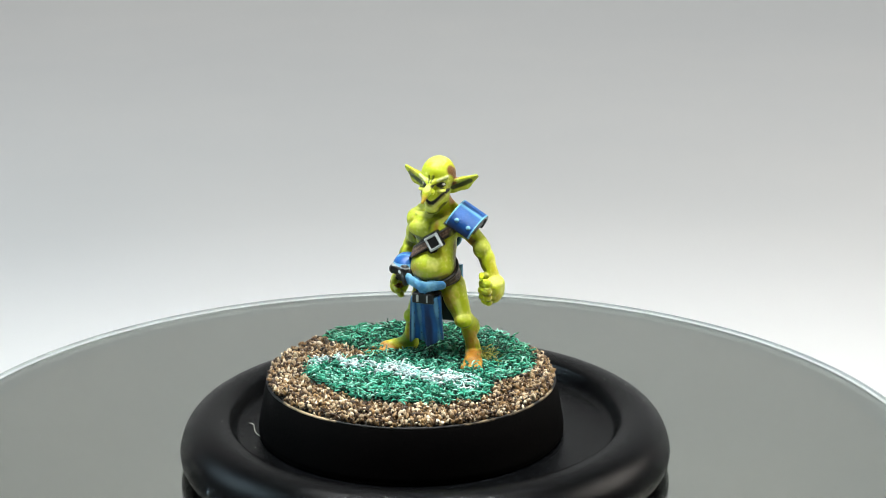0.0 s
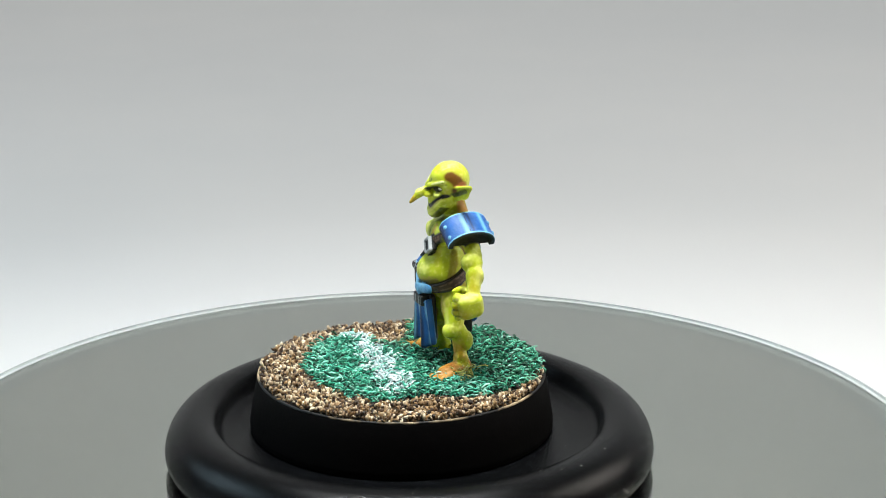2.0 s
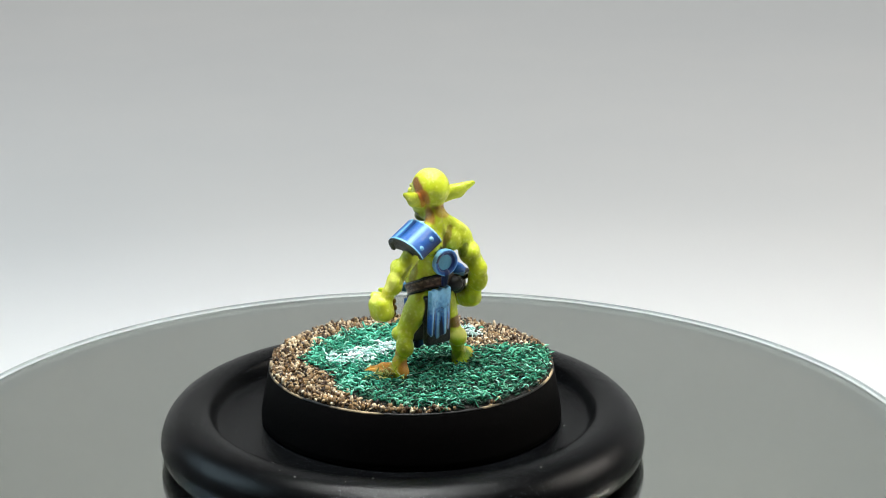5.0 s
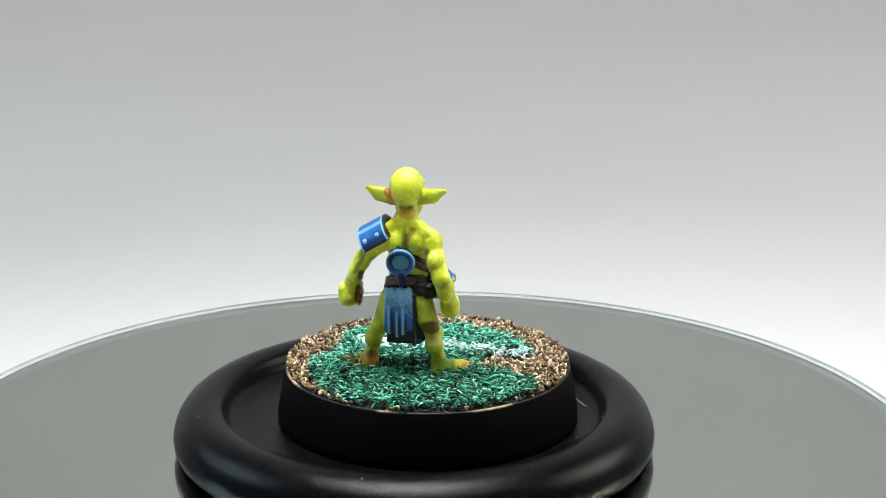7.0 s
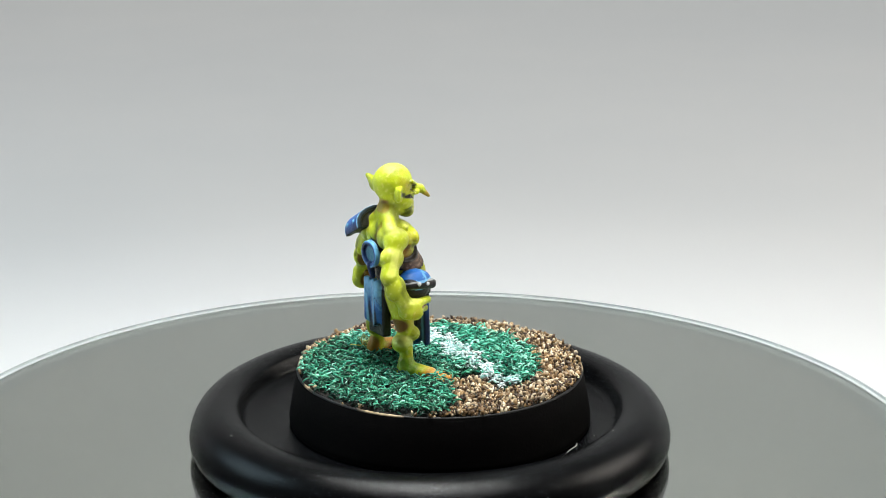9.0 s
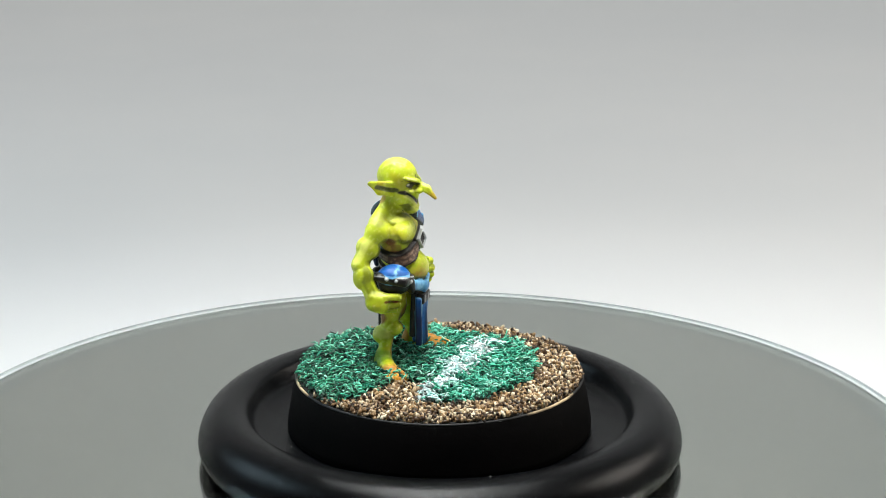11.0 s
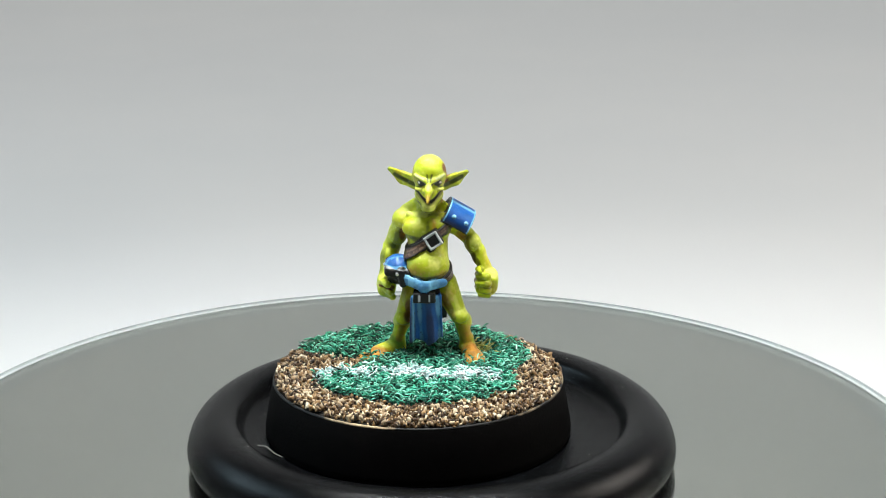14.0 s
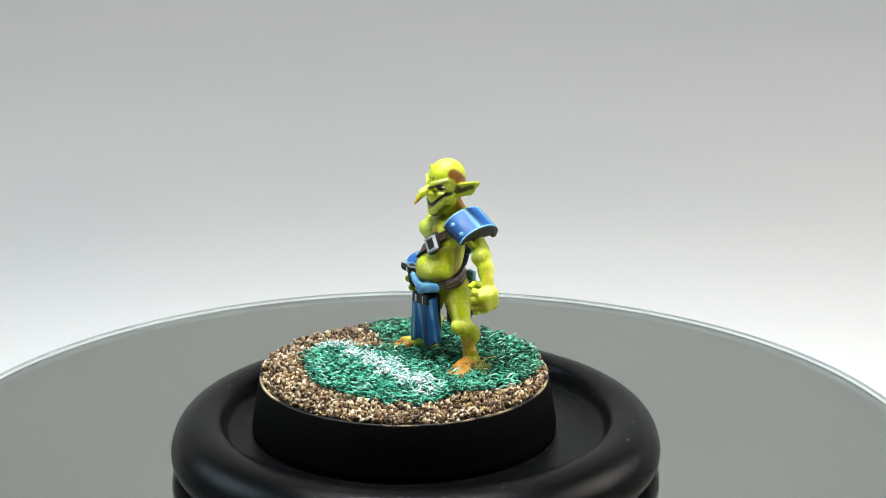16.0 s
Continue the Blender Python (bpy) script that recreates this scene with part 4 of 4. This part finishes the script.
    # inner ears
    stroke(SKIN_DEEP, 0.95, [(-1.7, -0.3, 19.5), (-2.5, 0.15, 19.75), (-3.7, 0.85, 20.25)], 0.3, 0.6)
    stroke(SKIN_DEEP, 0.95, [(1.6, -0.4, 19.4), (2.2, -0.15, 19.65), (3.3, 0.15, 20.15)], 0.3, 0.6)
    # ink lining round the straps, plates and cloth; contact shade put into skin colour
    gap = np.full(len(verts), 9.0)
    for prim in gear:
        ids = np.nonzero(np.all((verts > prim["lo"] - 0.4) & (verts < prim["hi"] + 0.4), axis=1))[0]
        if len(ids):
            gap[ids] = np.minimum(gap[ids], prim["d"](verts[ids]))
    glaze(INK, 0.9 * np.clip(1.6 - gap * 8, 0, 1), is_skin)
    # shade of creases and muscles put into the skin colour
    for c, r in (((-1.5, -1.7, 14.0), (1.3, 0.8, 0.3)), ((-0.3, -1.8, 15.2), (0.25, 0.8, 1.0)), ((-0.3, -1.2, 16.6), (1.3, 0.9, 0.4)), ((3.9, 0.3, 13.7), (0.5, 1.3, 0.3)), ((-3.9, 1.9, 12.4), (0.6, 1.3, 0.35)), ((-0.2, 1.9, 15.0), (0.3, 0.8, 2.0)), ((5.9, -2.0, 9.35), (0.9, 0.8, 0.13)), ((5.9, -2.0, 8.65), (0.9, 0.8, 0.13)), ((5.9, -1.8, 8.0), (0.9, 0.8, 0.13))):
        glaze(SKIN_DEEP, 0.65 * soft(c, r), is_skin)
    # dark lines carry crease shade, pale ones highlights, both in the colour
    lines = (
        (SKIN_DEEP, 0.26, [(-1.1, -1.1, 17.0), (-0.2, -1.5, 16.75), (0.8, -1.1, 17.0)]),
        (SKIN_DEEP, 0.2, [(-2.75, -1.2, 14.3), (-1.6, -1.9, 13.95), (-0.5, -2.1, 14.0)]),
        (RUST, 0.22, [(-2.35, -0.6, 13.6), (-2.2, -0.6, 12.2), (-2.4, -0.9, 11.3)]),
        (RUST, 0.24, [(2.1, -0.4, 13.4), (2.0, -0.3, 12.0), (2.2, -0.7, 10.6)]),
        (SKIN_DEEP, 0.2, [(-2.2, -2.2, 10.2), (-0.4, -3.3, 10.0), (1.6, -2.4, 10.3)]),
        (SKIN_DEEP, 0.18, [(-3.3, 0.6, 14.6), (-3.6, 1.2, 13.0), (-3.9, 1.7, 12.2)]),
        (SKIN_DEEP, 0.18, [(-4.9, 1.6, 12.0), (-5.2, 1.7, 10.5), (-5.2, 1.2, 9.4)]),
        (RUST, 0.22, [(3.1, -0.2, 14.2), (3.8, -0.1, 13.4), (4.0, 0.0, 12.4)]),
        (SKIN_DEEP, 0.18, [(4.2, 0.0, 12.1), (5.0, -0.3, 10.9), (5.4, -0.7, 10.2)]),
        (SKIN_DEEP, 0.16, [(3.4, 1.0, 14.3), (4.3, 1.5, 13.2), (5.1, 1.2, 11.8)]),
        (RUST, 0.24, [(1.4, -1.4, 7.6), (2.0, -1.6, 6.3), (2.3, -1.9, 5.3)]),
        (RUST, 0.22, [(-1.7, -1.4, 7.4), (-2.1, -1.1, 6.2), (-2.2, -1.2, 5.0)]),
        (SKIN_DEEP, 0.16, [(2.2, -1.8, 4.75), (3.1, -2.1, 4.5), (3.95, -1.5, 4.75)]),
        (SKIN_DEEP, 0.16, [(-3.7, -0.9, 4.3), (-2.9, -1.4, 4.15), (-2.1, -1.1, 4.4)]),
        (OCHRE, 0.3, [(3.3, -1.2, 4.0), (3.6, -1.1, 2.8), (4.1, -1.4, 2.0)]),
        (OCHRE, 0.28, [(-3.0, -0.5, 3.8), (-3.3, -0.4, 2.6)]),
        (RUST, 0.2, [(-1.0, 2.0, 16.6), (-0.2, 2.2, 15.2), (-0.2, 2.4, 13.8)]),
        (SKIN_DEEP, 0.18, [(-2.6, 2.5, 14.6), (-2.2, 2.3, 13.4), (-1.8, 2.0, 12.4)]),
        (SKIN_PALE, 0.22, [(-2.5, -0.3, 16.55), (-0.6, -1.1, 16.45)]),
        (SKIN_PALE, 0.2, [(5.4, 1.0, 12.6), (6.0, 0.7, 11.2)]),
        (SKIN_PALE, 0.2, [(-4.3, 2.0, 14.6), (-4.8, 3.0, 12.4)]),
        (SKIN_PALE, 0.2, [(2.6, -1.9, 7.6), (2.9, -1.9, 6.4)]),
        (SKIN_PALE, 0.2, [(6.6, -1.9, 9.9), (7.1, -0.6, 9.9)]),
    )
    stroke(RUST, 0.95, [(-5.4, -0.7, 8.55), (-4.7, -1.2, 8.5), (-4.1, -1.3, 8.45)], 0.22, 0.6)
    for colour, width, path in lines:
        stroke(colour, 0.55, path, width * 1.9, 0.7)
    # highlights on belly, knuckles and shoulders put into colour, leather pale edges, cloth streaks
    glaze(SKIN_PALE, 0.8 * soft((0.4, -3.1, 11.6), (0.7, 0.8, 0.6)), is_skin)
    for c, r in (((-2.8, 1.1, 16.5), (1.3, 1.3, 0.7)), ((-3.6, 2.2, 14.2), (0.9, 1.2, 0.7)), ((4.6, 0.2, 13.3), (0.8, 1.2, 0.6)), ((6.5, -0.6, 10.2), (1.0, 1.4, 0.5)), ((3.0, -1.3, 5.9), (1.0, 1.0, 0.5)), ((-1.6, -1.8, 15.5), (0.9, 0.5, 0.5)), ((-0.1, 0.2, 22.4), (1.4, 1.7, 0.5)), ((-4.9, 0.6, 9.2), (0.9, 1.2, 0.4)), ((2.0, -0.9, 8.0), (0.5, 0.9, 1.2))):
        glaze(SKIN_PALE, 0.55 * soft(c, r), is_skin)
    blue = (~is_skin) & (coat[:, 2] > coat[:, 0] * 1.6) & (coat[:, 2] > 0.1)
    cloth = blue & (Z < 11.2) & (X > -2.6)
    front = cloth & (Y < 0) & (Z < 8.2)
    # fold shading put into the blue: bands follow the cloth's ripple
    fold = np.sin(1.03 * (X + 0.5) * 3.1 + 0.5 + 0.22 * (Z - 5.6)) + 0.35 * wob
    glaze(BLUE_DEEP, 0.95 * np.clip(fold * 1.5 - 0.1, 0, 1) * np.clip((8.4 - Z) / 2.5, 0.2, 1), front)
    glaze(BLUE_PALE, 0.6 * np.clip(-fold * 2.4 - 1.5, 0, 1), front)
    glaze(BLUE_PALE, 0.8 * np.clip(1 - np.abs(X + 1.85) * 4.5, 0, 1), front)
    glaze(BLUE_DEEP, 0.5 * np.clip((4.6 - Z) / 1.5, 0, 1), front)
    back = cloth & (Y > 0)
    glaze(BLUE_PALE, 0.75 * np.clip((Z - 7.4) / 2.4 + 0.4 * fine, 0, 1), back)
    glaze(BLUE_DEEP, 0.6 * np.clip((6.6 - Z) / 2.0, 0, 1), back)
    for x0, z0, w in ((1.15, 8.3, 0.2), (0.35, 7.5, 0.24), (-0.35, 8.0, 0.14)):
        glaze(INK, 0.9 * np.clip(2.0 - np.abs(X - x0 - 0.05 * (z0 - Z)) / (w * np.clip((z0 - Z) / 2.0, 0.05, 1)), 0, 1), back & (Z < z0))
        glaze(BLUE_PALE, 0.6 * np.clip(1.6 - np.abs(X - x0 - 0.33) * 9, 0, 1), back & (Z < z0 + 0.4))
    glaze(BLUE_PALE, 0.8 * np.clip(wob * 2 + 0.4 + fine, 0, 1), blue & (Z > 8.7) & (Z < 10.4) & (Y < -2.2) & (X > -2.4))
    dome = blue & (X < -2.2) & (Z > 10)
    # pale stripes are highlights put into the dome's blue
    glaze(BLUE_PALE, 0.7 * np.clip(1 - np.abs(Y + 1.2 + 0.3 * fine) * 4, 0, 1), dome)
    glaze(BLUE_PALE, 0.7 * (Z < 11.2), dome)
    band = (~is_skin) & (X < -2.4) & (Z > 10.0) & (Z < 11.4) & (coat[:, 0] < 0.05) & (coat[:, 2] < 0.05)
    glaze(STEEL, 0.55 * (np.abs(Z - 10.9 + 0.12 * (X + 3.4)) < 0.07), band)
    plate = blue & (Z > 13.5) & (X > 0.8) & (Y < 4)
    e = verts - pad_c
    pa = e @ axis
    # pad's blue darkens down its sides, with highlight streaks in the colour
    glaze(BLUE_DEEP, 0.9 * np.clip(1.0 - (e @ up) * 0.85, 0, 1), plate)
    glaze(BLUE_PALE, 0.75 * np.clip(1 - np.abs(Y - 0.1) * 2.5, 0, 1), plate)
    glaze(BLUE_PALE, 0.7 * np.clip(1 - np.abs(Y - 2.1) * 2.5, 0, 1), plate)
    glaze(BLUE_DEEP, 0.8 * np.clip(1 - np.abs(Y - 0.75) * 6, 0, 1), plate)
    glaze(BLUE_PALE, 0.9 * (np.abs(pa) > 1.32), plate)
    glaze(INK, 0.95 * (np.abs(pa) > 1.47), plate)
    glaze(INK, 0.9 * ((e @ up) < -0.2), plate)
    inner = np.hypot(Y - pad_c[1], (e @ up) * 2.28 / 1.62) < 2.2
    glaze(INK, 0.95 * inner, plate)
    lid = np.hypot(X - 0.15, (Z - 13.3) * 1.08)
    disc = blue & (Y > 2.0) & (lid < 1.62)
    glaze(lin(70, 140, 160), 0.8 * (lid < 0.85), disc)
    glaze(BLUE_DEEP, 0.8 * ((lid > 0.85) & (lid < 1.1)), disc)
    glaze(BLUE_PALE, 0.55 * (lid > 1.38), disc)
    glaze(BLUE_DEEP, 0.5 * ((lid > 1.1) & (lid < 1.3)), disc)
    hide = (~is_skin) & (np.abs(coat[:, 0] - LEATHER[0]) < 0.002)
    glaze(lin(120, 92, 76), 0.6 * np.clip(fine * 2 - 0.2, 0, 1), hide)
    n_strap = verts @ np.array((-0.545, 0, 0.838)) - 11.75
    n_belt = verts @ np.array((0, -0.40, 0.917)) - 9.55
    edge = np.where(Z > 11.6, np.abs(n_strap) - 0.42, np.abs(n_belt) - 0.55)
    glaze(lin(150, 122, 100), 0.7 * np.clip(1 - np.abs(edge + 0.3) * 9, 0, 1) * (fine > -0.1), hide)
    glaze(INK, 0.9 * (edge > -0.13), hide)
    glaze(INK, 0.9 * (np.abs(n_strap) < 0.45), hide & (np.hypot(X - 0.25, Z - 14.0) < 0.6) & (Y < -1))
    me = bpy.data.meshes.new("statuette")
    me.from_pydata([tuple(v) for v in verts * MM], [], quads.tolist())
    me.materials.append(PAINT)
    me.polygons.foreach_set("use_smooth", [True] * len(me.polygons))
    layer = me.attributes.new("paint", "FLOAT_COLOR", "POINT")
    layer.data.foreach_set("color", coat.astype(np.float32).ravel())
    me.update()
    ob = tagged(new("statuette", me), "hand-painted green goblin statuette in blue armour, holding a helmet", "statuette")
    ob.matrix_basis = pose((BASE[0] + AT[0]) * MM, (BASE[1] + AT[1]) * MM, BASE_TOP * MM, 0, 0, FACING)
    return ob


turntable = build_turntable()
stand = build_stand()
model_base = build_base()
figure = build_figure()


# ---- what moves ----
def motions():
    """The mirror turns evenly and carries the stand, the base and the figure."""
    for thing in (turntable, stand, model_base, figure):
        rest = thing.matrix_basis.copy()
        rows = []
        for k in range(65):
            t = k * 0.25
            rows.append((t, pose(0, 0, 0, 0, 0, SPIN * t) @ rest))
        walk(thing, rows)


motions()
